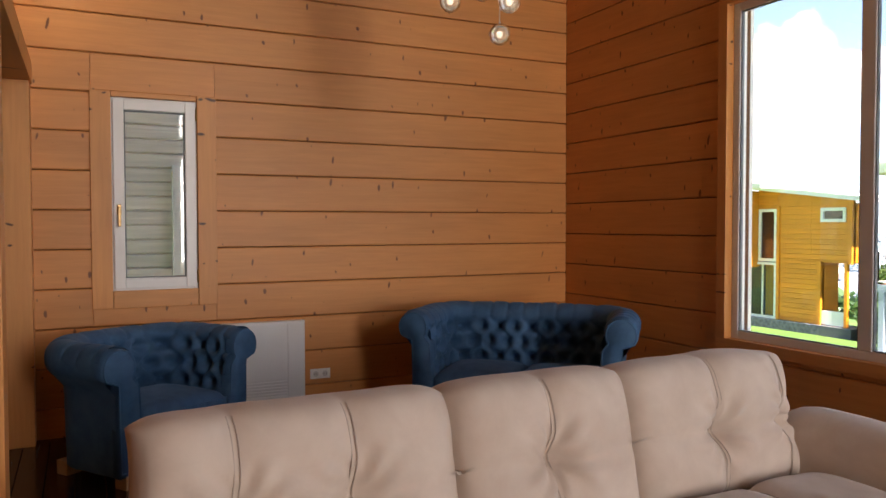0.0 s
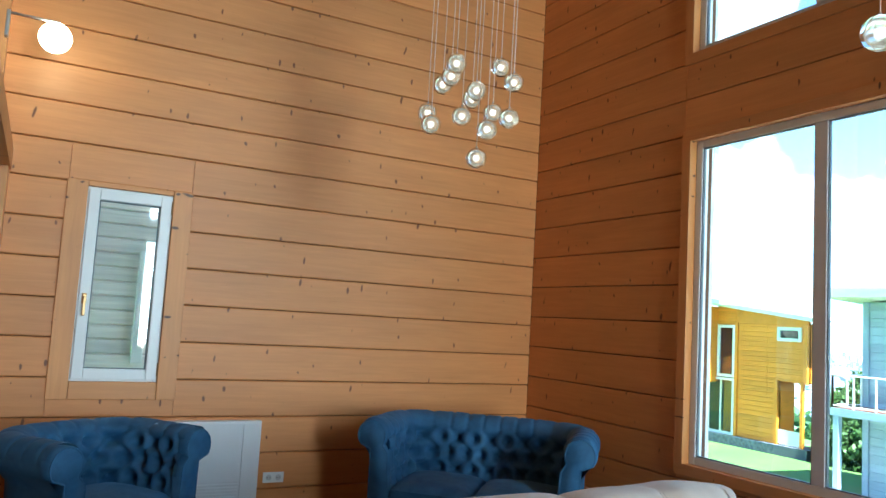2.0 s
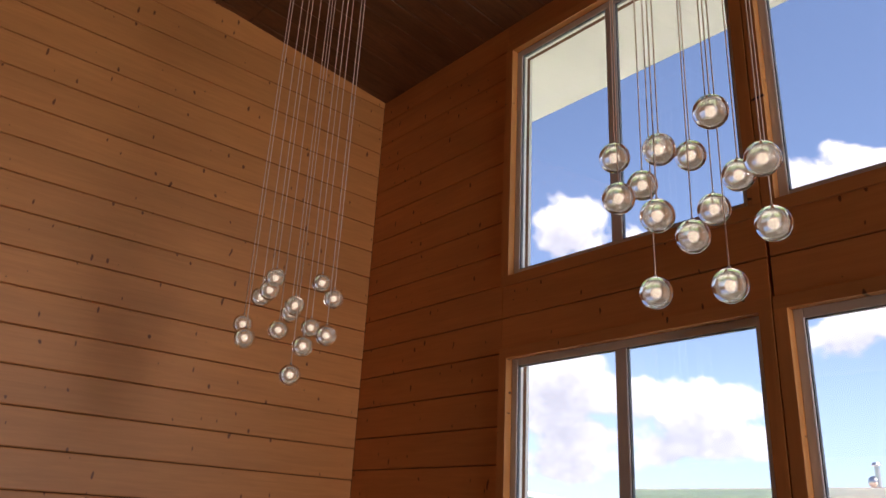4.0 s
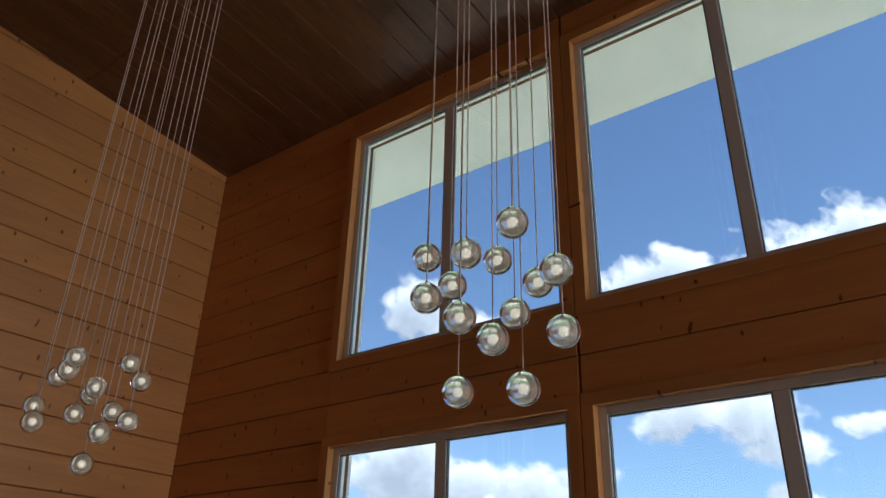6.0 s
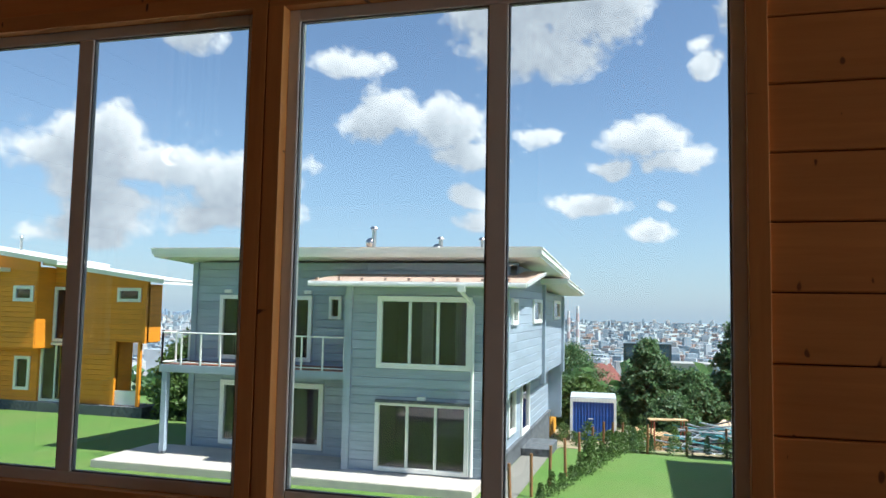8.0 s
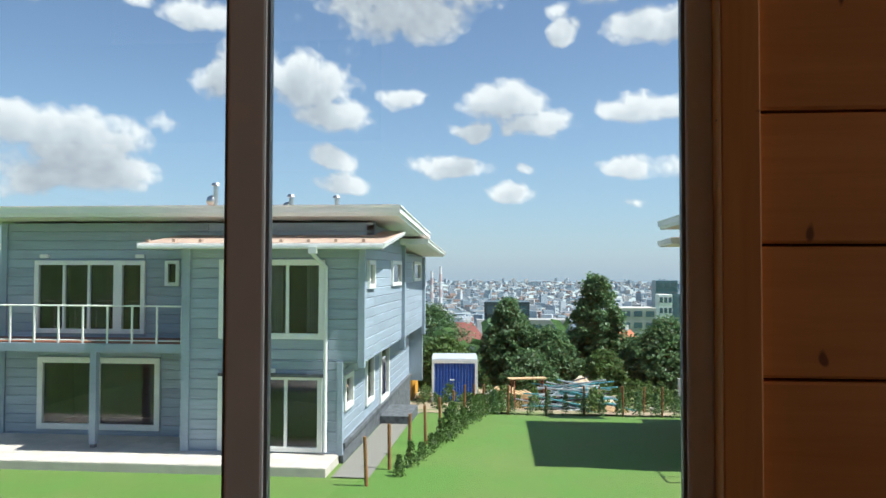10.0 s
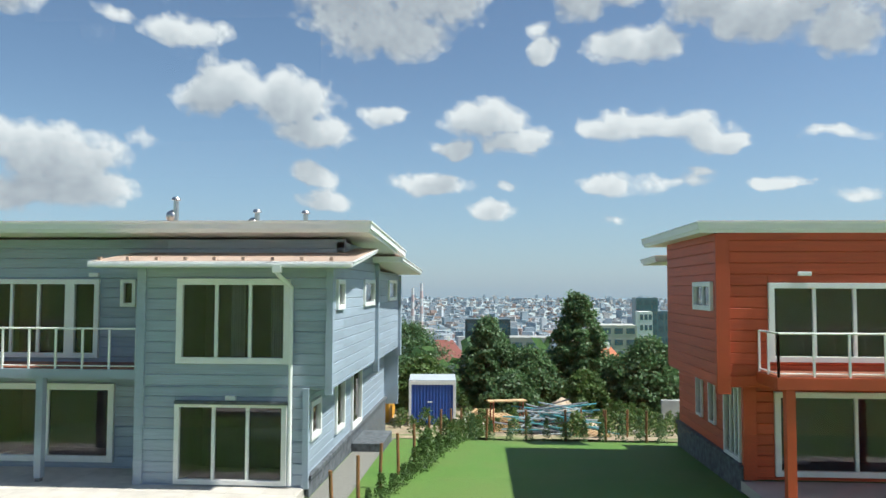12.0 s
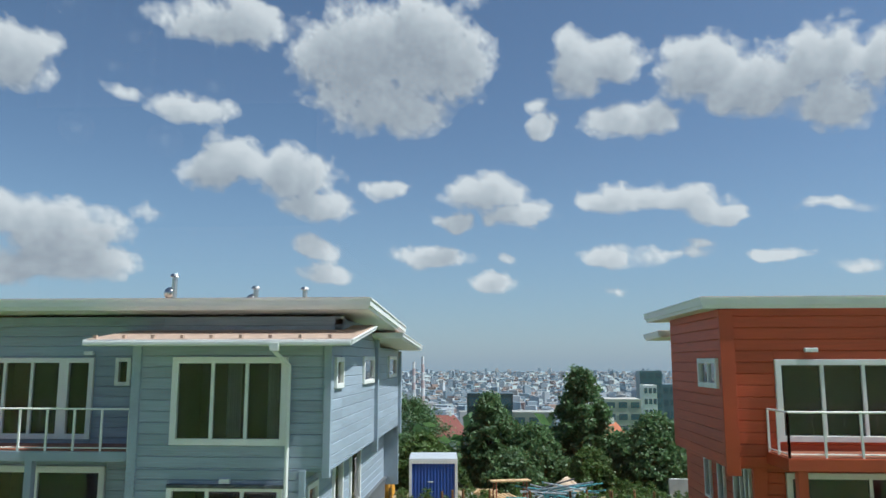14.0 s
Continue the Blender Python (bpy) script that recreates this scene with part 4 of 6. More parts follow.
def roof_slab(parent, x0, x1, y0, y1, z_front, z_back, thick, material=None, name="roof"):
    """A thin roof with white boxed edges and a stepped fascia."""
    root = new(name)
    root.parent = parent
    for nm, inset, za, zb, mat in (("soffit", 0.05, 0.0, thick * 0.5, WHITE_OUT), ("fascia", 0.0, thick * 0.30, thick * 0.86, WHITE_OUT), ("edge_trim", -0.03, thick * 0.86, thick, WHITE_OUT)):
        rows = []
        for x, z in ((x0 + inset, z_front), (x1 - inset, z_back)):
            rows.append([(x, y0 + inset, z + za), (x, y1 - inset, z + za), (x, y1 - inset, z + zb), (x, y0 + inset, z + zb)])
        bm = bmesh.new()
        vs = grid_mesh(bm, rows, closed_v=True)
        bm.faces.new(vs[0])
        bm.faces.new(vs[1])
        bmesh.ops.recalc_face_normals(bm, faces=bm.faces)
        part(nm, bm, mat, root)
    rows = [[(x, y0 + 0.03, z + thick + 0.004), (x, y1 - 0.03, z + thick + 0.004), (x, y1 - 0.03, z + thick + 0.02), (x, y0 + 0.03, z + thick + 0.02)] for x, z in ((x0 + 0.03, z_front), (x1 - 0.03, z_back))]
    bm = bmesh.new()
    vs = grid_mesh(bm, rows, closed_v=True)
    bm.faces.new(vs[0])
    bm.faces.new(vs[1])
    bmesh.ops.recalc_face_normals(bm, faces=bm.faces)
    part("roof_sheet", bm, material or ROOF_BROWN, root)
    return root


def flue(parent, x, y, z, height, cowl):
    root = new("flue")
    root.parent = parent
    part("pipe", tube(bmesh.new(), (x, y, z), (x, y, z + height), 0.07, segments=14), STEEL, root)
    bm = tube(bmesh.new(), (x, y, z + height + 0.02), (x, y, z + height + 0.10), 0.13, 0.09, segments=14)
    part("cap", bm, STEEL, root)
    if cowl:
        bm = bmesh.new()
        bmesh.ops.create_uvsphere(bm, u_segments=14, v_segments=10, radius=0.17, matrix=pose(x + 0.05, y + 0.12, z + height * 0.42))
        smooth(part("cowl", bm, STEEL, root))
        part("cowl_pipe", tube(bmesh.new(), (x + 0.05, y + 0.12, z), (x + 0.05, y + 0.12, z + height * 0.35), 0.05), STEEL, root)


def blue_house():
    h = thing("house", "two-storey blue-grey timber house with white windows and flat roof", "house", group="timber houses")
    h.location = (-0.04, 0.15, -0.11)
    S, Z0, ZR = BLUE_SIDING, -3.0, 3.05
    bx, rx = 17.63, 19.2
    # projecting bay
    house_wall(h, "bay_wall", "-x", bx, -1.30, 2.88, Z0, -0.62, S, [(-0.82, 1.92, -2.93, -0.98)])
    house_wall(h, "bay_wall", "-x", bx, -1.87, 2.88, -0.62, 2.45, S, [(-0.87, 1.92, -0.06, 1.99)])
    house_wall(h, "bay_side_wall", "+y", 2.88, bx + 0.04, rx, Z0, 2.45, S)
    # recessed wall behind balcony and porch
    house_wall(h, "front_wall", "-x", rx, 2.88, 9.0, Z0, ZR, S, [(4.70, 8.00, -0.10, 1.98), (3.70, 4.12, 1.26, 1.98), (4.22, 7.86, -2.82, -0.78)])
    house_wall(h, "upper_wall", "-x", rx, -1.87, 2.88, 2.45, ZR, S)
    # long side wall facing the lawn
    house_wall(h, "side_wall", "-y", -1.87, bx + 0.04, rx, -0.62, 2.34, S, [(18.15, 19.1, 1.23, 1.99)])
    house_wall(h, "side_wall", "-y", -1.87, rx, 24.8, -0.62, 2.98, S, [(22.2, 24.2, 1.22, 2.04)])
    house_wall(h, "side_wall", "-y", -1.87, 24.8, 31.0, -0.62, 2.36, S, [(27.7, 29.9, 1.30, 2.08)])
    house_wall(h, "side_wall", "-y", -1.30, bx + 0.04, 31.0, -2.75, -0.62, S, [(17.9, 19.0, -1.95, -1.0), (20.9, 22.2, -2.35, -0.85), (23.4, 25.2, -2.7, -0.7)])
    part("overhang_floor", boxes((bx + 0.05, 31.0, -1.86, -1.1, -0.66, -0.621)), S, h)
    house_wall(h, "end_wall", "+y", 9.0, rx + 0.04, 24.8, Z0, 2.96, S)
    house_wall(h, "end_wall", "+y", 9.0, 24.8, 31.0, Z0, 2.36, S)
    part("back_wall", boxes((31.0, 31.15, -1.87, 9.0, Z0, 2.3)), S, h)
    part("floor_slab", boxes((rx + 1.9, 30.9, -1.1, 8.8, -0.3, -0.1)), S, h)
    part("plinth", boxes((bx + 0.06, 30.98, -1.36, -1.12, -4.2, -2.76), bevel=0.01), STONE, h, "grey stone plinth")
    part("plinth_cap", boxes((bx + 0.02, 31.0, -1.42, -1.25, -2.80, -2.70)), STONE, h)
    part("entrance_step", boxes((23.2, 25.4, -2.35, -1.37, -3.75, -3.05), bevel=0.02), STONE, h)
    # corner posts
    for y0, y1, x0, x1, z0, z1 in ((2.70, 2.92, bx - 0.06, bx + 0.1, Z0, 2.40), (-1.92, -1.74, bx - 0.06, bx + 0.1, -0.78, 2.30), (-1.36, -1.2, bx - 0.06, bx + 0.1, Z0, -0.62), (8.85, 9.05, rx - 0.06, rx + 0.1, Z0, ZR)):
        part("corner_post", boxes((x0, x1, y0, y1, z0, z1), bevel=0.012), S, h)
    for x, zt in ((24.7, 2.85), (31.0, 2.3)):
        part("corner_post", boxes((x - 0.12, x + 0.12, -1.99, -1.8, -1.0, zt), bevel=0.012), S, h)
    # windows
    window_unit(h, "-x", bx, -0.87, 1.92, -0.06, 1.99, 3, 0.15, True)
    window_unit(h, "-x", bx, -0.82, 1.92, -2.93, -0.98, 3, 0.12)
    window_unit(h, "-x", rx, 5.50, 8.00, -0.10, 1.98, 3, 0.13)
    window_unit(h, "-x", rx, 4.70, 5.50, -0.10, 1.98, 1, 0.13)
    window_unit(h, "-x", rx, 3.70, 4.12, 1.26, 1.98, 1, 0.10)
    window_unit(h, "-x", rx, 4.22, 7.86, -2.82, -0.78, 2, 0.16)
    for a, b, z0, z1 in ((18.15, 19.1, 1.23, 1.99), (22.2, 24.2, 1.22, 2.04), (27.7, 29.9, 1.30, 2.08)):
        window_unit(h, "-y", -1.87, a, b, z0, z1, 1, 0.12)
    for a, b, z0, z1 in ((17.9, 19.0, -1.95, -1.0), (20.9, 22.2, -2.35, -0.85), (23.4, 25.2, -2.7, -0.7)):
        window_unit(h, "-y", -1.30, a, b, z0, z1, 1, 0.13)
    # awning box over the garden door
    part("awning_box", boxes((bx - 0.14, bx - 0.02, -0.9, 1.9, -1.02, -0.94), bevel=0.01), STONE, h, "dark rolled awning box")
    for y, z, x in ((0.54, -0.87, bx), (7.7, 2.10, rx), (4.85, 2.10, rx)):
        part("wall_light", boxes((x - 0.10, x - 0.005, y - 0.13, y + 0.13, z - 0.055, z + 0.055), bevel=0.02), WHITE_OUT, h, "small white wall light")
    # roofs
    roof_slab(h, 18.2, 26.0, -2.72, 10.0, 3.16, 2.80, 0.28)
    roof_slab(h, 24.0, 31.0, -2.85, 9.6, 2.62, 2.33, 0.18, name="rear_roof")
    roof_slab(h, 16.95, 20.6, -2.52, 3.8, 2.24, 2.72, 0.14, name="bay_roof")
    gutter = part("gutter", boxes((16.86, 16.95, -2.5, 3.8, 2.25, 2.35), bevel=0.02), WHITE_OUT, h)
    for i in range(9):
        part("snow_guard", boxes((17.1, 17.2, -2.0 + i * 0.7, -1.92 + i * 0.7, 2.38, 2.50)), ROOF_BROWN, h)
    pipe = bmesh.new()
    for a, b in (((16.92, -0.72, 2.30), (16.92, -0.72, 2.10)), ((16.92, -0.72, 2.12), (17.52, -0.92, 1.78)), ((17.52, -0.92, 1.80), (17.52, -0.92, -2.9))):
        tube(pipe, a, b, 0.05, segments=10)
    part("downpipe", pipe, WHITE_OUT, h, "white rainwater downpipe")
    part("hopper", boxes((16.85, 17.0, -0.84, -0.62, 2.12, 2.32), bevel=0.02), WHITE_OUT, h)
    # balcony and porch
    balcony = part("balcony_floor", boxes((bx, rx, 2.92, 9.1, -0.46, -0.23), bevel=0.01), S, h)
    for i in range(10):
        part("deck_board", boxes((bx + 0.06 + i * 0.15, bx + 0.19 + i * 0.15, 2.95, 9.0, -0.229, -0.205), bevel=0.004), DECK, balcony)
    railing(h, [(bx + 0.05, 2.95), (bx + 0.05, 9.05), (rx - 0.1, 9.05)], -0.21, 0.97, [9, 2])
    for y in (5.35, 8.92):
        post = part("porch_post", boxes((bx + 0.02, bx + 0.2, y - 0.09, y + 0.09, -2.88, -0.46), bevel=0.012), S, h)
        part("post_shoe", boxes((bx + 0.04, bx + 0.18, y - 0.06, y + 0.06, -2.97, -2.875)), STONE, post)
    patio = part("patio", boxes((16.25, rx, -1.25, 10.3, -3.28, -2.985), bevel=0.01), PAVING, h, "pale stone patio")
    for i in range(14):
        for j in range(4):
            y, x = -1.2 + i * 0.82, 16.27 + j * 0.73
            part("slab", boxes((x, x + 0.72, y, y + 0.81, -2.985, -2.972)), PAVING, patio)
    for x, y, ht, cowl in ((19.4, 2.76, 0.72, True), (20.2, 0.79, 0.50, True), (20.6, -0.48, 0.52, False)):
        flue(h, x, y, 3.44 - 0.046 * (x - 18.2), ht, cowl)


blue_house()


def red_house():
    h = thing("house", "two-storey red-brown timber house with white balcony railing", "house", group="timber houses")
    h.location = (-0.1, -0.2, 0.0)
    S, Z0, ZR = RED_SIDING, -3.0, 3.0
    bx = 17.63
    house_wall(h, "front_wall", "-x", bx, -18.5, -10.6, -0.55, ZR, S, [(-15.6, -11.73, 0.0, 1.82)])
    house_wall(h, "porch_wall", "-x", bx + 1.3, -18.5, -11.6, Z0, -0.55, S, [(-16.2, -12.3, -2.9, -0.85)])
    house_wall(h, "side_wall", "+y", -10.6, bx + 0.04, 22.6, -0.55, ZR, S, [(18.0, 19.6, 1.15, 1.85)])
    house_wall(h, "lower_side_wall", "+y", -11.6, bx + 1.34, 25.4, Z0 + 0.3, -0.55, S, [(19.2, 20.5, -2.65, -0.75), (21.3, 21.9, -2.1, -0.8), (22.6, 23.2, -2.1, -0.8)])
    part("back_wall", boxes((22.6, 22.7, -18.5, -10.62, -0.55, ZR)), S, h)
    part("back_wall", boxes((25.4, 25.5, -18.5, -11.62, Z0, -0.55)), S, h)
    part("overhang_floor", boxes((bx + 0.05, 22.6, -18.5, -10.62, -0.6, -0.551)), S, h)
    part("plinth", boxes((bx + 1.3, 25.4, -11.75, -11.52, -4.2, -2.69), bevel=0.01), STONE, h, "dark stone plinth")
    part("plinth_cap", boxes((bx + 1.3, 25.4, -11.70, -11.46, -2.75, -2.66)), STONE, h)
    window_unit(h, "-x", bx, -15.6, -11.73, 0.0, 1.82, 4, 0.13)
    window_unit(h, "-x", bx + 1.3, -16.2, -12.3, -2.9, -0.85, 2, 0.14)
    window_unit(h, "+y", -10.6, 18.0, 19.6, 1.15, 1.85, 2, 0.12)
    window_unit(h, "+y", -11.6, 19.2, 20.5, -2.65, -0.75, 3, 0.10)
    window_unit(h, "+y", -11.6, 21.3, 21.9, -2.1, -0.8, 1, 0.08)
    window_unit(h, "+y", -11.6, 22.6, 23.2, -2.1, -0.8, 1, 0.08)
    for y0, y1, z0, z1 in ((-10.86, -10.54, -0.75, 2.95), (-11.86, -11.54, Z0, -0.55)):
        x = bx if z1 > 0 else bx + 1.3
        part("corner_post", boxes((x - 0.06, x + 0.1, y0, y1, z0, z1), bevel=0.012), S, h)
    part("wall_light", boxes((bx - 0.10, bx - 0.005, -12.7, -12.4, 1.98, 2.08), bevel=0.02), WHITE_OUT, h, "small white wall light")
    roof_slab(h, bx - 0.1, 24.0, -19.0, -10.14, 2.98, 2.98, 0.26)
    roof_slab(h, 24.7, 27.0, -12.6, -10.7, 2.55, 2.5, 0.2, name="rear_roof")
    x0 = bx - 1.25
    balcony = part("balcony_floor", boxes((x0, bx + 0.02, -18.3, -11.45, -0.48, -0.22), bevel=0.01), S, h)
    for i in range(8):
        part("deck_board", boxes((x0 + 0.03 + i * 0.15, x0 + 0.17 + i * 0.15, -18.2, -11.5, -0.219, -0.195), bevel=0.004), DECK, balcony)
    railing(h, [(bx - 0.05, -11.5), (x0 + 0.05, -11.5), (x0 + 0.05, -18.2)], -0.20, 0.92, [2, 9])
    for y in (-11.75, -15.5):
        part("porch_post", boxes((x0 + 0.05, x0 + 0.25, y - 0.1, y + 0.1, -3.05, -0.48), bevel=0.012), S, h)
    part("patio", boxes((x0 - 0.5, bx + 1.4, -18.5, -11.5, -3.3, -3.05), bevel=0.01), PAVING, h, "pale stone patio")


red_house()


def orange_house():
    h = thing("house", "two-storey bright orange timber house with a sloping roof", "house", group="timber houses")
    S = ORANGE_SIDING
    X = 30.0
    # recessed right block over an open porch, glazed stair slot, projecting left block
    house_wall(h, "front_wall", "-x", X, 19.0, 23.4, -0.42, 2.42, S, [(19.35, 20.75, 1.58, 2.30)])
    house_wall(h, "front_wall", "-x", X, 20.7, 23.4, -3.65, -0.42, S)
    house_wall(h, "front_wall", "-x", X, 23.4, 25.4, 2.32, 3.2, S)
    house_wall(h, "front_wall", "-x", X - 1.2, 24.7, 33.0, -0.85, 3.2, S, [(24.85, 26.1, 1.5, 2.32)])
    house_wall(h, "front_wall", "-x", X - 0.2, 25.3, 33.0, -3.65, -0.85, S, [(25.75, 26.75, -3.1, -1.35)])
    for x, ya, yb, z, lift in ((X, 19.0, 24.7, 2.42, 0.0), (X - 1.2, 24.7, 33.0, 3.2, 0.22)):
        bm = bmesh.new()
        rows = [[(xx, y, z), (xx, y, 2.64 + lift + 0.125 * (y - 19.0))] for xx in (x + 0.02, x + 0.2) for y in (ya, yb)]
        vs = [[bm.verts.new(p) for p in row] for row in rows]
        for q in ((0, 1), (2, 3), (0, 2), (1, 3)):
            bm.faces.new((vs[q[0]][0], vs[q[1]][0], vs[q[1]][1], vs[q[0]][1]))
        part("gable", bm, S, h)
    part("overhang_side", boxes((X - 1.16, X + 0.1, 24.66, 24.74, -0.85, 3.3)), S, h)
    part("overhang_floor", boxes((X - 1.16, X, 24.74, 33.0, -0.90, -0.85)), S, h)
    part("side_wall", boxes((X + 0.1, X + 1.2, 20.7, 20.8, -3.65, -0.42)), S, h)
    part("side_wall", boxes((X + 0.1, X + 1.2, 19.0, 19.1, -0.42, 2.5)), S, h)
    part("upper_floor", boxes((X + 0.1, X + 1.2, 19.1, 24, -0.47, -0.42)), S, h)
    part("back_wall", boxes((X + 1.2, X + 1.3, 20.7, 33, -3.65, 2.6)), S, h)
    part("plinth", boxes((X - 0.3, X + 1.3, 18.8, 33, -4.9, -3.65), bevel=0.02), STONE, h, "grey stone plinth")
    part("porch_parapet", boxes((X + 0.02, X + 0.12, 19.3, 20.68, -3.6, -2.9)), WHITE_OUT, h, "low white porch panel")
    window_unit(h, "-x", X, 19.35, 20.75, 1.58, 2.30, 1, 0.16)
    window_unit(h, "-x", X, 23.42, 24.62, -0.55, 2.30, 1, 0.16)
    window_unit(h, "-x", X, 23.42, 25.28, -3.65, -0.60, 2, 0.14)
    window_unit(h, "-x", X - 1.2, 24.85, 26.1, 1.5, 2.32, 1, 0.18)
    window_unit(h, "-x", X - 0.2, 25.75, 26.75, -3.1, -1.35, 1, 0.16)
    for xa, ya, za, yb, zb in ((X - 0.7, 17.6, 2.50, 24.9, 3.42), (X - 1.9, 22.9, 3.36, 34.0, 4.92)):
        roof = new("roof")
        roof.parent = h
        for nm, inset, lo, hi in (("fascia", 0.0, 0.0, 0.17), ("edge_trim", -0.04, 0.17, 0.23)):
            bm = bmesh.new()
            vs = grid_mesh(bm, [[(xa + inset, y, z + lo), (X + 1.9, y, z + lo), (X + 1.9, y, z + hi), (xa + inset, y, z + hi)] for y, z in ((ya + inset, za), (yb, zb))], closed_v=True)
            bm.faces.new(vs[0])
            bm.faces.new(vs[1])
            bmesh.ops.recalc_face_normals(bm, faces=bm.faces)
            part(nm, bm, WHITE_OUT, roof)
    part("canopy", boxes((X - 2.3, X - 1.2, 26.4, 33.0, 3.02, 3.22), bevel=0.02), WHITE_OUT, h, "white flat canopy")
    flue(h, X + 1.0, 28.0, 4.2, 0.8, False)
    for y, zb, zt in ((19.08, -0.5, 2.4), (20.78, -3.65, -0.42), (23.32, -3.65, 2.45)):
        part("corner_post", boxes((X - 0.08, X + 0.08, y - 0.09, y + 0.09, zb, zt)), S, h)
    part("porch_post", boxes((X - 0.06, X + 0.10, 19.22, 19.38, -3.65, -0.42)), S, h)


orange_house()


def white_house():
    """The neighbour close behind the narrow window."""
    h = thing("house", "neighbouring house wall of pale cream boards with a white corner", "house")
    house_wall(h, "side_wall", "-y", 3.4, -9, 1.0, -3.2, 4.6, PALE_SIDING, pitch=0.158)
    part("shutter_board", boxes((-2.93, -2.81, 3.33, 3.398, 0.90, 2.13), bevel=0.01), WHITE_OUT, h)
    part("roof", boxes((-9.6, 1.6, 3.2, 10, 4.6, 4.85), bevel=0.02), WHITE_OUT, h)


white_house()


def container():
    x, y = 39.0, -2.55
    z = ground_z(x, y)
    root = thing("site_container", "blue site container with white frame and pale roof", "container", pose(x, y, z, 0, 0, 4))
    BLUE = painted("container_blue", (0.018, 0.075, 0.33), 0.45, 0.12, 0.1)
    w, l, hgt = 2.45, 2.7, 2.36
    rows = []
    for j in range(61):
        yy = -w / 2 + w * j / 60
        rows.append([(0.03 + (0.025 if (j // 2) % 2 else 0), yy, 0.12), (0.03 + (0.025 if (j // 2) % 2 else 0), yy, hgt - 0.16)])
    bm = bmesh.new()
    grid_mesh(bm, rows)
    part("front_panel", bm, BLUE, root, "corrugated blue panel")
    part("body", boxes((0.10, l, -w / 2 + 0.03, w / 2 - 0.03, 0.1, hgt - 0.1)), BLUE, root)
    for yy in (-w / 2, w / 2 - 0.14):
        part("frame_post", boxes((0, 0.14, yy, yy + 0.14, 0, hgt), bevel=0.01), WHITE_OUT, root)
        part("frame_post", boxes((l - 0.14, l, yy, yy + 0.14, 0, hgt)), WHITE_OUT, root)
        part("side_rail", boxes((0.14, l - 0.14, yy, yy + 0.14, hgt - 0.18, hgt)), WHITE_OUT, root)
    part("front_rail", boxes((0, 0.14, -w / 2 + 0.14, w / 2 - 0.14, hgt - 0.2, hgt), bevel=0.01), WHITE_OUT, root)
    part("roof_sheet", boxes((0.02, l, -w / 2, w / 2, hgt, hgt + 0.05)), painted("pale_metal_roof", (0.62, 0.64, 0.66), 0.4, 0.1, metal=0.3), root)
    part("side_door", boxes((0.9, 1.8, -w / 2 - 0.02, -w / 2 + 0.03, 0.2, 2.3)), WHITE_OUT, root)
    part("handle", boxes((0.0, 0.03, 0.0, 0.25, 1.25, 1.30)), WHITE_OUT, root)


container()


def shed():
    root = thing("site_shed", "low yellow-framed shed with a metal roof beside the container", "shed", pose(40.0, 0.1, ground_z(40, 0)))
    Y = painted("yellow_timber", (0.62, 0.30, 0.03), 0.6, 0.1)
    part("wall", boxes((0.1, 3, -0.2, 2.4, 0, 2.0)), Y, root)
    for yy in (-0.25, 2.3):
        part("post", boxes((0, 0.12, yy, yy + 0.12, 0, 2.1)), Y, root)
    bm = bmesh.new()
    vs = grid_mesh(bm, [[(-0.3, y, z), (3.3, y, z + 0.1), (3.3, y, z + 0.16), (-0.3, y, z + 0.06)] for y, z in ((-0.4, 2.0), (2.6, 2.35))], closed_v=True)
    bm.faces.new(vs[0])
    bm.faces.new(vs[1])
    part("roof", bm, painted("corrugated_roof", (0.55, 0.60, 0.63), 0.4, 0.1, metal=0.4), root)


shed()


# ---- fences and planting ----
def shrub_mesh(name, height, radius, count, seed, leaf, material, thin=False):
    """Many small leaves on short twigs."""
    rnd = random.Random(seed)
    verts, faces = [], []
    for i in range(count):
        k = rnd.random() ** 0.8
        a = rnd.uniform(0, 2 * math.pi)
        r = radius * (1 - 0.75 * k) * math.sqrt(rnd.random())
        c = Vector((r * math.cos(a), r * math.sin(a), height * k))
        d1 = Vector((rnd.gauss(0, 1), rnd.gauss(0, 1), rnd.gauss(0.5, 0.8))).normalized() * leaf * rnd.uniform(0.6, 1.3)
        d2 = d1.cross(Vector((rnd.gauss(0, 1), rnd.gauss(0, 1), rnd.gauss(0, 1)))).normalized() * leaf * 0.45
        n = len(verts)
        verts += [c - d1 * 0.5, c + d2 * 0.5, c + d1 * 0.6, c - d2 * 0.5]
        faces.append((n, n + 1, n + 2, n + 3))
    me = bpy.data.meshes.new(name)
    me.from_pydata(verts, [], faces)
    me.materials.append(material)
    return me


stake_bm = tube(bmesh.new(), (0, 0, -0.25), (0, 0, 1.12), 0.045, 0.042, segments=9)
stake = tagged(part("fence_stake", stake_bm, STAKE), "round brown wooden fence stake standing in the lawn", "fence stake", "garden fence stakes")
SIDE_FENCE = [(15.6 + 1.55 * i, -2.2 - 0.185 * 1.55 * i * 0.98) for i in range(9)]
BACK_FENCE = [(27.2, -5.4 - 1.42 * i) for i in range(5)] + [(30.5, -9.2 - 0.9 * i) for i in range(3)]
for i, (x, y) in enumerate(SIDE_FENCE + BACK_FENCE):
    m = pose(x, y, ground_z(x, y), (i * 37 % 5) - 2, (i * 53 % 5) - 2, i * 40)
    if i == 0:
        stake.matrix_basis = m
    else:
        copy_thing(stake, m)

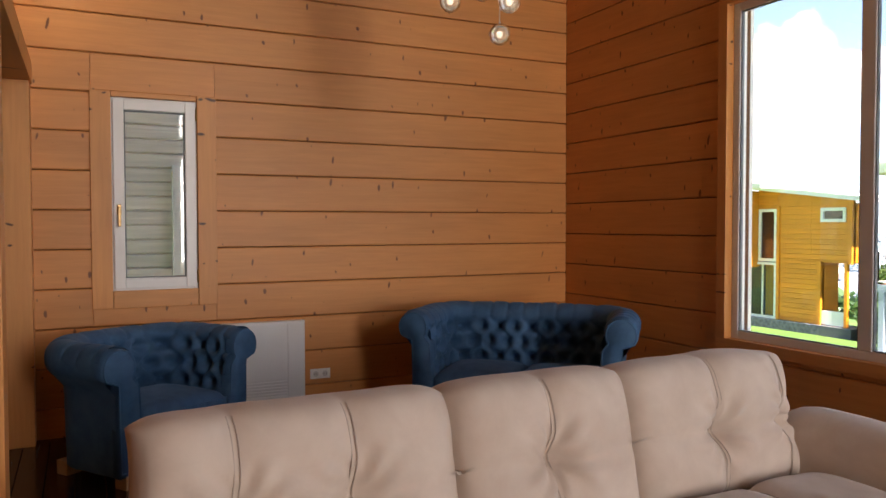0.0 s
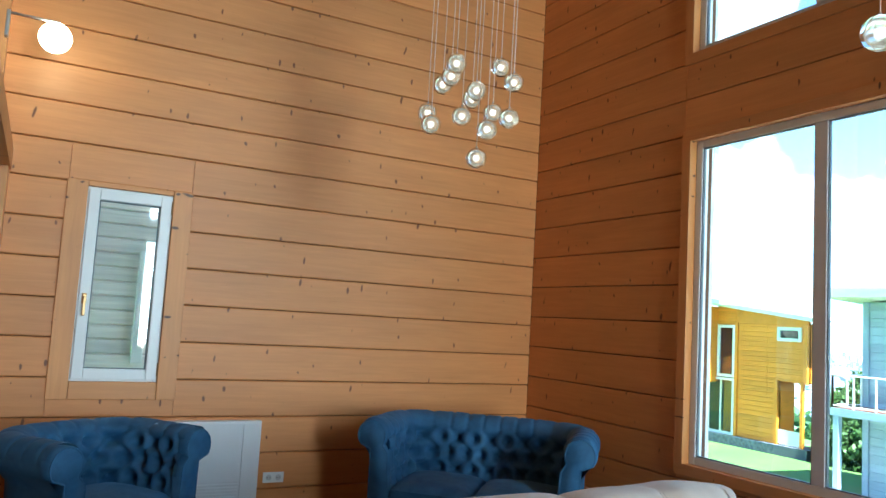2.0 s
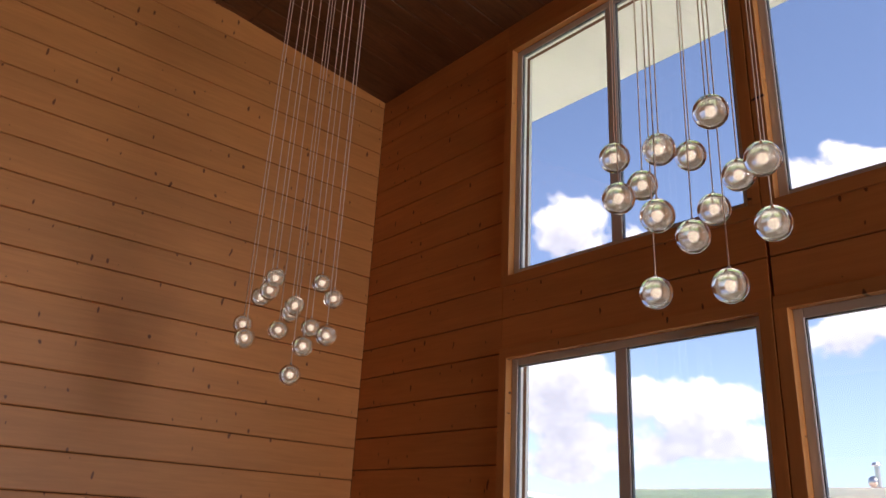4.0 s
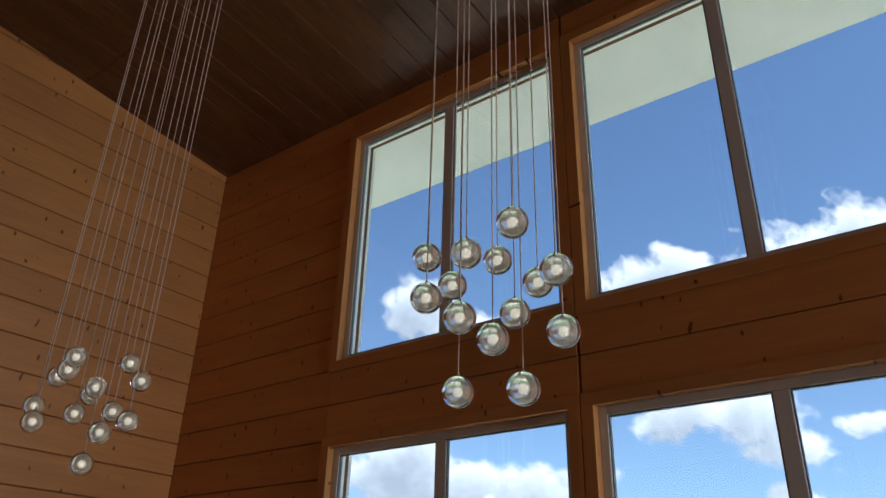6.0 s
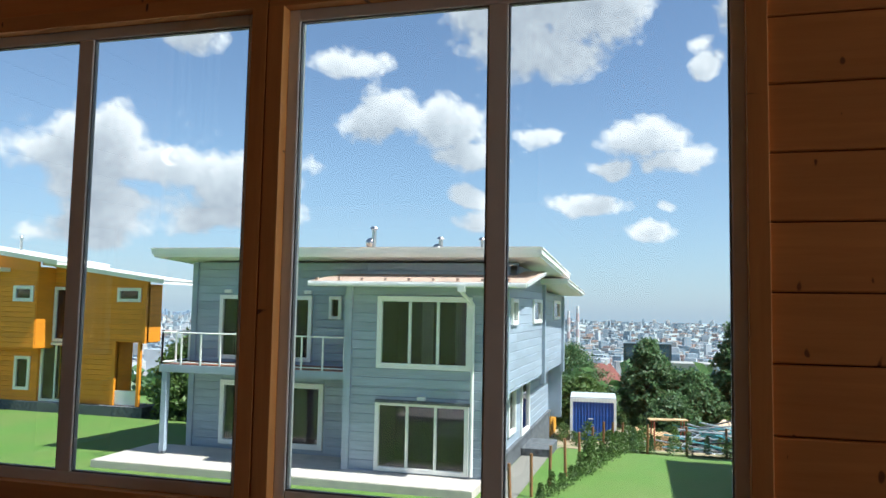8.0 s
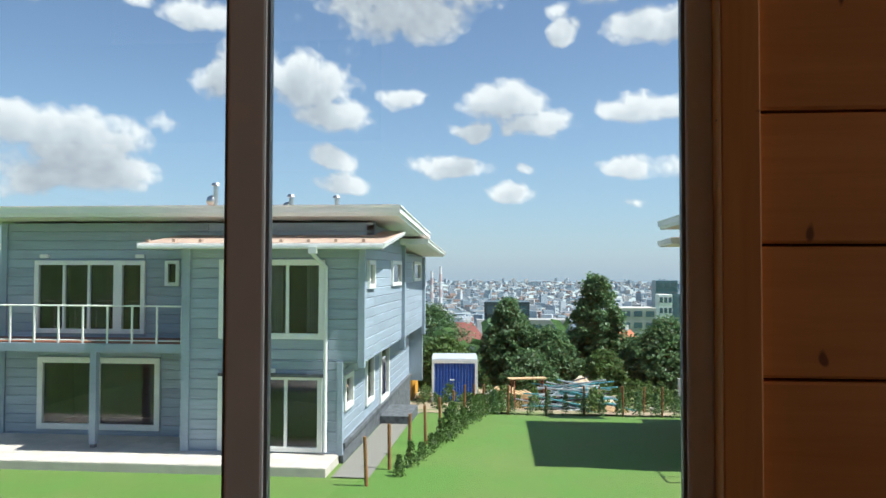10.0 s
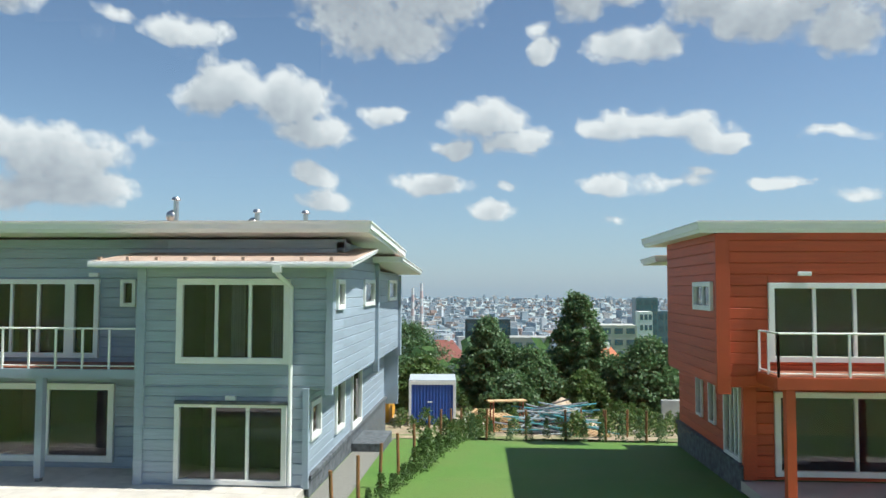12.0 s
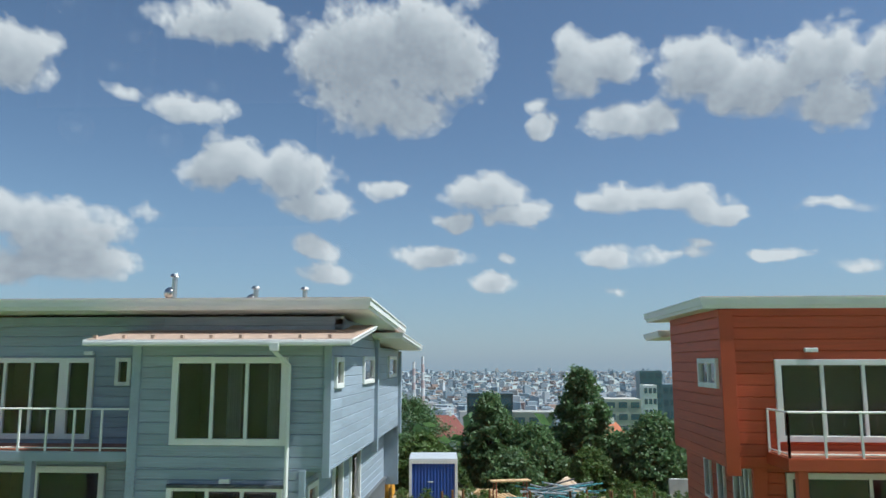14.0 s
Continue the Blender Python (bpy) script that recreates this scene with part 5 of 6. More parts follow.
shrubs = [shrub_mesh("shrub", 1.0, 0.34, 420, s, 0.11, LEAF_LIGHT) for s in (1, 2, 3)]
thujas = [shrub_mesh("young_conifer", 1.15, 0.30, 520, s, 0.09, LEAF_DARK) for s in (4, 5)]
rnd = random.Random(8)
for i in range(24):
    x = 16.4 + i * 0.56
    y = -2.35 - 0.185 * (x - 15.6) - 0.25
    ob = tagged(new("shrub", shrubs[i % 3]), "small leafy hedge shrub along the fence stakes", "shrub", "hedge shrubs")
    s = rnd.uniform(0.55, 1.05) * (0.8 if x < 20 else 1.05)
    ob.matrix_basis = pose(x + rnd.uniform(-0.15, 0.15), y + rnd.uniform(-0.1, 0.1), ground_z(x, y) - 0.03, 0, 0, rnd.uniform(0, 360)) @ Matrix.Scale(s, 4)
for i in range(11):
    y = -4.9 - i * 0.66
    ob = tagged(new("young_conifer", thujas[i % 2]), "young dark conifer planted along the back fence", "conifer", "young conifers")
    ob.matrix_basis = pose(26.9 + rnd.uniform(-0.15, 0.15), y, ground_z(26.9, y) - 0.03, 0, 0, i * 50) @ Matrix.Scale(rnd.uniform(0.6, 0.95), 4)


def tree_mesh(seed, height, spread, count, leaf, lean=0.0, narrow=False):
    """Crown of leaves set in clumps round the limbs' ends, with gaps between."""
    rnd = random.Random(seed)
    clumps = []
    for i in range(380):
        k = rnd.uniform(0.03, 1.0)
        a = rnd.uniform(0, 2 * math.pi)
        prof = math.sin(min(1, (1.06 - k) / 0.82) * math.pi * 0.62) if not narrow else min(1.0, (1.04 - k) * 2.0 + 0.16)
        r = spread * prof * math.sqrt(rnd.uniform(0.15, 1))
        clumps.append((Vector((r * math.cos(a), r * math.sin(a), height * k)), spread * rnd.uniform(0.06, 0.20)))
    verts, faces = [], []
    for i in range(count):
        c, size = clumps[rnd.randrange(len(clumps))]
        d = Vector((rnd.gauss(0, 1), rnd.gauss(0, 1), rnd.gauss(0, 0.75)))
        d = d * size * 0.62
        p = c + d
        nrm = (d.normalized() * 0.5 + Vector((0, 0, 0.5)) + Vector((rnd.gauss(0, 0.8), rnd.gauss(0, 0.8), rnd.gauss(0, 0.8)))).normalized()
        t = nrm.cross(Vector((rnd.gauss(0, 1), rnd.gauss(0, 1), rnd.gauss(0, 1)))).normalized()
        s = leaf * rnd.uniform(0.6, 1.4)
        e1, e2 = t * s, nrm.cross(t) * s * 0.6
        n = len(verts)
        verts += [p - e1, p + e2, p + e1, p - e2]
        faces.append((n, n + 1, n + 2, n + 3))
    me = bpy.data.meshes.new("crown")
    me.from_pydata(verts, [], faces)
    return me, clumps


def tree(seed, height, spread, m, material, label, count=8000, leaf=0.2, narrow=False, name="tree"):
    root = thing(name, label, "tree", m, group="trees behind the yard")
    me, clumps = tree_mesh(seed, height, spread, count, leaf, narrow=narrow)
    me.materials.append(material)
    crown = new("crown", me)
    crown.parent = root
    bm = bmesh.new()
    tube(bm, (0, 0, -0.5), (0.05, 0.03, height * 0.45), 0.20, 0.12)
    tube(bm, (0.05, 0.03, height * 0.45), (0.0, 0.05, height * 0.9), 0.12, 0.04)
    part("trunk", bm, BARK, root)
    for c, _ in clumps[:10]:
        part("limb", tube(bmesh.new(), (0.03, 0.03, c.z * 0.55), c, 0.06, 0.02, segments=6), BARK, root)
    return root


TREES = [
    (1, 6.4, 1.5, 48, -5.4, LEAF_DARK, "broad dark-green tree behind the yard", False),
    (2, 8.1, 1.4, 49, -11.2, LEAF_DARK, "tall narrow green tree rising above the city", True),
    (3, 4.6, 1.8, 47, -7.9, LEAF_DARK, "dense green tree behind the yard", False),
    (4, 5.2, 2.1, 46, -15.0, LEAF_DARK, "broad green tree behind the yard", False),
    (5, 4.0, 1.7, 47, -1.4, LEAF_LIGHT, "rounded green tree behind the container", False),
    (6, 4.9, 1.8, 48, -18.0, LEAF_DARK, "bushy green tree behind the yard", False),
    (7, 3.4, 1.2, 45, -11.2, LEAF_LIGHT, "bushy light-green tree behind the yard", False),
    (8, 3.8, 1.7, 50, -0.0, LEAF_DARK, "dark-green tree behind the container", False),
    (15, 3.2, 1.4, 45, -6.8, LEAF_DARK, "low dense green tree behind the yard", False),
    (16, 4.0, 1.4, 48, -13.2, LEAF_DARK, "dense green tree behind the yard", False),
    (17, 9.2, 4.4, 80, 3.0, LEAF_DARK, "round dark tree below the slope", False),
    (18, 4.4, 1.4, 50, -9.9, LEAF_DARK, "dense green tree behind the yard", False),
    (9, 7.0, 3.6, 42, 16.0, LEAF_LIGHT, "bright green tree between the houses", False),
    (10, 6.0, 3.2, 44, 20.5, LEAF_LIGHT, "bright green tree between the houses", False),
    (11, 6.2, 3.0, 40, 12.5, LEAF_DARK, "green tree beside the blue house", False),
    (13, 5.6, 2.4, 33.0, 14.6, LEAF_LIGHT, "bright green tree between the houses", False),
    (14, 4.6, 2.0, 31.5, 16.6, LEAF_LIGHT, "bright green tree between the houses", False),
    (12, 2.6, 1.7, 17.0, 18.0, LEAF_LIGHT, "small leafy garden tree on the lawn", False),
]
for seed, ht, sp, x, y, mat, label, nar in TREES:
    tree(seed, ht - (1.0 if 44 < x < 60 else 0.0), sp * 1.2, pose(x, y, ground_z(x, y), 0, 0, seed * 77), mat, label, 2500 if ht < 3 else 22000, 0.08 if ht < 3 else 0.12, nar)


# ---- building yard ----
def pipe_heap():
    rnd = random.Random(5)
    x, y = 33.5, -8.4
    root = thing("scaffold_heap", "tangled heap of teal and grey scaffold pipes on the earth", "scaffolding", pose(x, y, ground_z(x, y)))
    teal = painted("teal_pipe_paint", (0.10, 0.30, 0.33), 0.4, 0.2)
    grey = painted("galvanised_pipe", (0.45, 0.48, 0.50), 0.35, 0.2, metal=0.6)
    black = painted("black_tube", (0.04, 0.04, 0.045), 0.5, 0.2)
    for i in range(60):
        k = rnd.random()
        a = rnd.gauss(0.2, 0.5)
        cx, cy = rnd.gauss(0, 0.6), rnd.gauss(0, 0.7)
        ln = rnd.uniform(0.9, 1.6)
        z = 0.08 + (1 - min(1, abs(cy) / 1.8)) * rnd.uniform(0.1, 1.25)
        t = rnd.uniform(-0.25, 0.25)
        d = Vector((math.sin(a), math.cos(a), t)) * ln
        c = Vector((cx, cy, z + abs(d.z)))
        part("pipe", tube(bmesh.new(), c - d, c + d, 0.035, segments=7), teal if k < 0.3 else grey if k < 0.75 else black, root)


def pallet_stack(x, y, n, turn, label):
    root = thing("pallet_stack", label, "pallets", pose(x, y, ground_z(x, y) + 0.06, 0, 0, turn))
    for k in range(n):
        z = k * 0.15
        for i in range(5):
            part("slat", boxes((-0.6, 0.6, -0.5 + i * 0.22, -0.38 + i * 0.22, z + 0.10, z + 0.13)), PALE_WOOD, root)
        for i in range(3):
            part("bearer", boxes((-0.6 + i * 0.5, -0.5 + i * 0.5, -0.5, 0.5, z, z + 0.10)), PALE_WOOD, root)


def mound(name, x, y, radius, height, material, label, category):
    rows = []
    for i in range(14):
        k = i / 13
        row = []
        for j in range(28):
            a = 2 * math.pi * j / 28
            w = 1 + 0.22 * noise.noise(Vector((math.cos(a) * 2 + x, math.sin(a) * 2, k * 2)))
            row.append((radius * k * math.cos(a) * w, radius * k * math.sin(a) * w, height * (0.5 + 0.5 * math.cos(math.pi * k)) * w + 0.05 * noise.noise(Vector((k * 9, a * 3, x))) - 0.1))
        rows.append(row)
    bm = bmesh.new()
    grid_mesh(bm, rows, closed_v=True)
    bmesh.ops.remove_doubles(bm, verts=bm.verts, dist=0.001)
    bmesh.ops.recalc_face_normals(bm, faces=bm.faces)
    ob = part(name, bm, material)
    ob.matrix_basis = pose(x, y, ground_z(x, y) + 0.08)
    tagged(smooth(ob), label, category)


def stone_block(x, y, size, turn, k):
    bm = bmesh.new()
    box(bm, -size * 0.6, size * 0.6, -size * 0.4, size * 0.4, 0, size * 0.6, bevel=size * 0.08)
    for v in bm.verts:
        v.co += Vector((noise.noise(v.co * 3 + Vector((k, 0, 0))), noise.noise(v.co * 3 + Vector((0, k, 0))), 0)) * size * 0.15
    ob = part("stone_block", bm, painted("pale_rubble_stone", (0.48, 0.43, 0.37), 0.9, 0.25, 0.5, 4.0))
    ob.matrix_basis = pose(x, y, ground_z(x, y) + 0.1, 0, 0, turn)
    tagged(ob, "rough pale stone block lying in the yard", "stone", "rubble stones")


pipe_heap()
pallet_stack(36.2, -6.0, 5, 20, "leaning stack of weathered wooden pallets")
pallet_stack(37.4, -5.2, 6, -8, "stack of weathered wooden pallets")
pallet_stack(31.0, -9.6, 1, 35, "single wooden pallet on the earth")
mound("sand_pile", 38.0, -9.2, 2.3, 1.45, painted("sand", (0.50, 0.38, 0.27), 0.95, 0.15, 0.5, 6.0), "pile of pale building sand", "sand")
mound("rubble_pile", 37.2, -4.6, 1.2, 0.8, painted("rubble", (0.46, 0.42, 0.37), 0.95, 0.3, 0.9, 6.0), "pile of pale stone rubble", "rubble")
for k, (x, y, size, turn) in enumerate(((36.6, -4.5, 0.7, 10), (37.3, -4.0, 0.55, 50), (36.2, -5.1, 0.5, 80), (35.6, -4.2, 0.4, 30), (34.6, -7.0, 0.35, 15), (36.0, -11.0, 0.4, 65), (34.0, -12.0, 0.3, 5))):
    stone_block(x, y, size, turn, k)


def rusty_frame(x, y, turn):
    root = thing("trestle", "rust-red steel trestle standing in the yard", "trestle", pose(x, y, ground_z(x, y), 0, 0, turn))
    rust = painted("rust_red_steel", (0.33, 0.09, 0.05), 0.7, 0.3)
    for a in (-0.7, 0.7):
        for b in (-0.35, 0.35):
            part("leg", tube(bmesh.new(), (b, a, 0), (b * 0.6, a, 1.5), 0.03, segments=6), rust, root)
    for z in (0.5, 1.45):
        part("bar", tube(bmesh.new(), (0.2, -0.75, z), (0.2, 0.75, z), 0.03, segments=6), rust, root)
    part("plank", boxes((-0.25, 0.25, -0.9, 0.9, 1.49, 1.54)), PALE_WOOD, root)


rusty_frame(34.5, -6.3, 15)
yard_wall = solid_wall("yard_wall", "-x", 40.5, 0.25, -19.5, -14.6, -7.2, -4.2, painted("grey_render", (0.50, 0.49, 0.47), 0.9, 0.12, 0.2), (), "pale rendered garden wall behind the yard")

weeds = [shrub_mesh("weed_tuft", 0.7, 0.42, 160, 30 + k, 0.13, LEAF_LIGHT) for k in range(3)]
wr = random.Random(17)
for k in range(130):
    x, y = 28 + 18 * wr.random() ** 0.7, wr.uniform(-18, -1)
    ob = tagged(new("weed_tuft", weeds[k % 3]), "tuft of green weeds on the bare earth", "weeds", "yard weeds")
    ob.matrix_basis = pose(x, y, ground_z(x, y) + 0.04, 0, 0, wr.uniform(0, 360)) @ Matrix.Scale(wr.uniform(0.6, 1.5), 4)
for k in range(26):
    x, y = wr.uniform(26, 42), wr.uniform(9.5, 18)
    ob = tagged(new("weed_tuft", weeds[k % 3]), "tuft of tall green weeds between the houses", "weeds", "yard weeds")
    ob.matrix_basis = pose(x, y, ground_z(x, y) + 0.02, 0, 0, wr.uniform(0, 360)) @ Matrix.Scale(wr.uniform(1.0, 2.4), 4)


# ---- far town ----
def far_roof_house(x, y, w, d, wall_h, roof_h, colour, wall_colour, label, drop=0.0):
    z = ground_z(x, y) - drop
    root = thing("far_house", label, "house", pose(x, y, z, 0, 0, 12))
    part("wall", boxes((-d / 2, d / 2, -w / 2, w / 2, 0, wall_h)), painted("far_wall_paint", wall_colour, 0.8, 0.1), root)
    bm = bmesh.new()
    base = [bm.verts.new(p) for p in ((-d / 2 - 0.5, -w / 2 - 0.5, wall_h), (d / 2 + 0.5, -w / 2 - 0.5, wall_h), (d / 2 + 0.5, w / 2 + 0.5, wall_h), (-d / 2 - 0.5, w / 2 + 0.5, wall_h))]
    a, b = bm.verts.new((0, -w * 0.22, wall_h + roof_h)), bm.verts.new((0, w * 0.22, wall_h + roof_h))
    for f in ((base[0], base[1], a), (base[1], base[2], b, a), (base[2], base[3], b), (base[3], base[0], a, b), tuple(base[::-1])):
        bm.faces.new(f)
    roof = part("roof", bm, painted("far_roof_tiles", colour, 0.8, 0.25, 0.3, 4.0), root)
    part("chimney", boxes((-0.3, 0.3, -w * 0.15, -w * 0.15 + 0.6, wall_h + roof_h * 0.4, wall_h + roof_h + 0.9)), WHITE_OUT, roof)


far_roof_house(190, 6.0, 10.5, 9, 12.6, 5.0, (0.22, 0.07, 0.055), (0.5, 0.47, 0.44), "house with a dark red tiled hip roof")
far_roof_house(150, -28, 6.2, 7, 9.6, 3.6, (0.46, 0.15, 0.07), (0.55, 0.5, 0.44), "house with a bright orange tiled roof")


def tower_block(x, y, w, d, top, colour, glassy, label, storeys):
    z = ground_z(x, y)
    root = thing("office_block", label, "building", pose(x, y, z))
    h = top - z
    part("wall", boxes((0, d, -w / 2, w / 2, 0, h)), painted("block_wall", colour, 0.35 if glassy else 0.8, 0.1), root)
    n = max(3, int(w / 4))
    for k in range(storeys):
        zz = h - (k + 0.75) * (h * 0.55 / storeys)
        for i in range(n):
            a = -w / 2 + (i + 0.15) * w / n
            part("window", boxes((-0.12, 0.02, a, a + 0.7 * w / n, zz, zz + h * 0.55 / storeys * 0.5)), painted("far_glass", (0.10, 0.15, 0.19), 0.15), root)


tower_block(260, -4.9, 15.5, 14, -8.9, (0.05, 0.075, 0.09), True, "low dark glass office block among the trees", 3)
tower_block(420, -91.5, 11.7, 12, -3.1, (0.10, 0.17, 0.21), True, "blue glass tower in the city", 6)
tower_block(380, -82.8, 6.4, 10, -9.6, (0.78, 0.77, 0.75), False, "white apartment tower in the city", 5)
tower_block(450, -109.5, 11, 14, -11.2, (0.12, 0.18, 0.22), True, "low blue glass office building in the city", 4)
tower_block(230, -18.1, 12.6, 10, -13.1, (0.34, 0.33, 0.31), False, "long grey flat-roofed building among the trees", 2)
tower_block(330, -61, 15.3, 16, -14.0, (0.46, 0.44, 0.40), False, "concrete building shell under construction", 4)


def city():
    rnd = random.Random(21)
    # the bluish greys hold the far haze in their colour
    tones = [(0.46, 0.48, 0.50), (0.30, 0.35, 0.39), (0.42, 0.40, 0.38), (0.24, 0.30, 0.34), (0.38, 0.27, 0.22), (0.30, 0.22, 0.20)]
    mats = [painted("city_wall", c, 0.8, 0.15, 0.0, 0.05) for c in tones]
    groups = [([], []) for _ in tones]
    for i in range(13000):
        x = 500 + 4150 * rnd.random() ** 1.25
        y = rnd.uniform(-0.72, 1.2) * x
        z = ground_z(x, y)
        tall = rnd.random() < 0.05 + 0.10 * max(0.0, noise.noise(Vector((x * 0.004, y * 0.004, 7))))
        w, d = rnd.uniform(7, 24), rnd.uniform(6, 14)
        if tall:
            w = rnd.uniform(8, 18)
        h = rnd.uniform(15, 30) if tall else rnd.uniform(4, 11)
        k = rnd.randrange(4) if tall or rnd.random() < 0.6 else rnd.randrange(6)
        v, f = groups[k]
        n = len(v)
        ang = rnd.uniform(-0.5, 0.5)
        ca, sa = math.cos(ang), math.sin(ang)
        for sx, sy, sz in ((-1, -1, 0), (1, -1, 0), (1, 1, 0), (-1, 1, 0), (-1, -1, 1), (1, -1, 1), (1, 1, 1), (-1, 1, 1)):
            px, py = sx * d / 2, sy * w / 2
            v.append((x + px * ca - py * sa, y + px * sa + py * ca, z + sz * h - 2 * (1 - sz)))
        for q in ((4, 5, 6, 7), (0, 1, 5, 4), (1, 2, 6, 5), (2, 3, 7, 6), (3, 0, 4, 7)):
            f.append(tuple(n + t for t in q))
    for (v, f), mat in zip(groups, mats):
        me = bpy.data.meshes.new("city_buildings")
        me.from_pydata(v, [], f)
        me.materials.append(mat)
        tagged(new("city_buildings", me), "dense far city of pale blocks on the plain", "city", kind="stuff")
    # power station chimneys
    for x, y, top in ((1500, 129.4, 12), (1500, 147, 2)):
        root = thing("factory_chimney", "tall striped factory chimney in the far city", "chimney", pose(x, y, ground_z(x, y)))
        h = top - ground_z(x, y)
        for k in range(6):
            part("band", tube(bmesh.new(), (0, 0, h * k / 6), (0, 0, h * (k + 1) / 6 - 0.02), 4.2 - 0.25 * k, 3.95 - 0.25 * k, 12), painted("chimney_band", (0.6, 0.58, 0.56) if k % 2 else (0.5, 0.38, 0.36), 0.8), root)
    # wooded belt at the foot of the slope
    verts, faces = [], []
    for i in range(26000):
        x = 70 + 360 * rnd.random() ** 1.4
        y = rnd.uniform(-0.85, 1.3) * x
        cz = ground_z(x, y)
        c = Vector((x, y, cz + rnd.uniform(0.5, 9.0) * (0.4 + 0.6 * abs(noise.noise(Vector((x * 0.05, y * 0.05, 0)))))))
        s = rnd.uniform(0.5, 1.3)
        d1 = Vector((rnd.gauss(0, 1), rnd.gauss(0, 1), rnd.gauss(0, 1))).normalized() * s
        d2 = d1.cross(Vector((rnd.gauss(0, 1), rnd.gauss(0, 1), rnd.gauss(0, 1)))).normalized() * s * 0.8
        n = len(verts)
        verts += [c - d1, c + d2, c + d1, c - d2]
        faces.append((n, n + 1, n + 2, n + 3))
    me = bpy.data.meshes.new("far_woods")
    me.from_pydata(verts, [], faces)
    me.materials.append(LEAF_DARK)
    tagged(new("far_woods", me), "far dark-green woods on the slope above the city", "woods", kind="stuff")


city()


# ---- clouds: a far backdrop ----
# azimuth, elevation, half width, half height in degrees
CLOUDS_A = [(20.5, 24.0, 5.8, 1.6), (10.1, 22.3, 5.5, 4.0), (5.2, 23.2, 5.1, 4.4), (7.8, 18.7, 4.8, 1.9), (1.6, 22.4, 2.3, 2.7), (-6.9, 21.7, 2.3, 2.3), (-9.9, 22.0, 2.4, 1.9),
            (-11.4, 17.5, 3.5, 1.6), (-16.5, 20.8, 3.4, 2.4), (-19.9, 19.2, 3.3, 2.3), (-24.0, 20.1, 3.8, 2.5), (-24.5, 17.0, 3.1, 1.7), (-28.1, 20.0, 2.2, 2.0), (-4.8, 17.4, 1.3, 1.1),
            (34.0, 20.3, 2.4, 2.2), (19.5, 14.6, 2.7, 1.8), (14.7, 13.8, 3.2, 1.9), (13.3, 11.4, 2.5, 1.3), (0.3, 12.6, 2.9, 1.6), (-2.3, 11.0, 2.6, 1.1)]
CLOUDS_B = [(2.5, 10.8, 1.9, 0.8), (22.7, 18.1, 3.1, 1.2), (8.4, 12.8, 2.0, 0.9), (-10.0, 12.0, 2.8, 0.9), (-13.2, 11.7, 4.3, 1.1), (-16.7, 10.7, 1.9, 0.7), (32.5, 9.7, 3.8, 1.6),
            (29.3, 8.8, 2.8, 1.3), (28.6, 6.6, 3.3, 1.3), (32.9, 5.9, 2.4, 1.0), (13.2, 8.4, 1.7, 1.1), (11.9, 6.5, 2.2, 1.0), (4.2, 7.9, 2.6, 0.9), (-0.1, 5.9, 1.7, 0.7),
            (-8.4, 7.9, 1.8, 1.0), (-20.4, 7.1, 1.8, 0.6)]
CLOUDS_C = [(39.6, 11.8, 2.9, 2.0), (36.1, 9.9, 3.5, 1.7), (40.5, 7.5, 3.3, 1.4), (41.4, 4.9, 3.4, 1.1), (39.8, 22.0, 2.7, 2.2), (40.9, 9.8, 2.6, 2.7), (31.1, 9.2, 4.1, 2.2),
            (30.9, 6.5, 4.6, 1.6), (39.9, 6.2, 3.3, 1.7), (20.8, 13.8, 2.1, 1.5), (18.7, 25.1, 2.6, 1.0), (39.0, 22.8, 2.2, 1.7), (40.5, 9.8, 5.1, 2.2), (30.4, 9.0, 4.1, 2.0),
            (39.0, 11.1, 2.8, 1.8), (39.5, 7.0, 3.2, 1.7)]
# thinner veils
CLOUDS_D = [(-9.1, 5.2, 1.5, 0.4), (-24.0, 10.6, 2.8, 0.7), (25.6, 10.5, 1.6, 0.7), (27.8, 18.5, 1.3, 1.0), (-12.6, 7.6, 3.7, 0.9), (-25.7, 6.3, 1.7, 0.6), (-1.4, 7.4, 1.1, 0.6),
            (-15.4, 8.5, 1.2, 0.6), (-4.2, 19.0, 1.1, 0.9)]


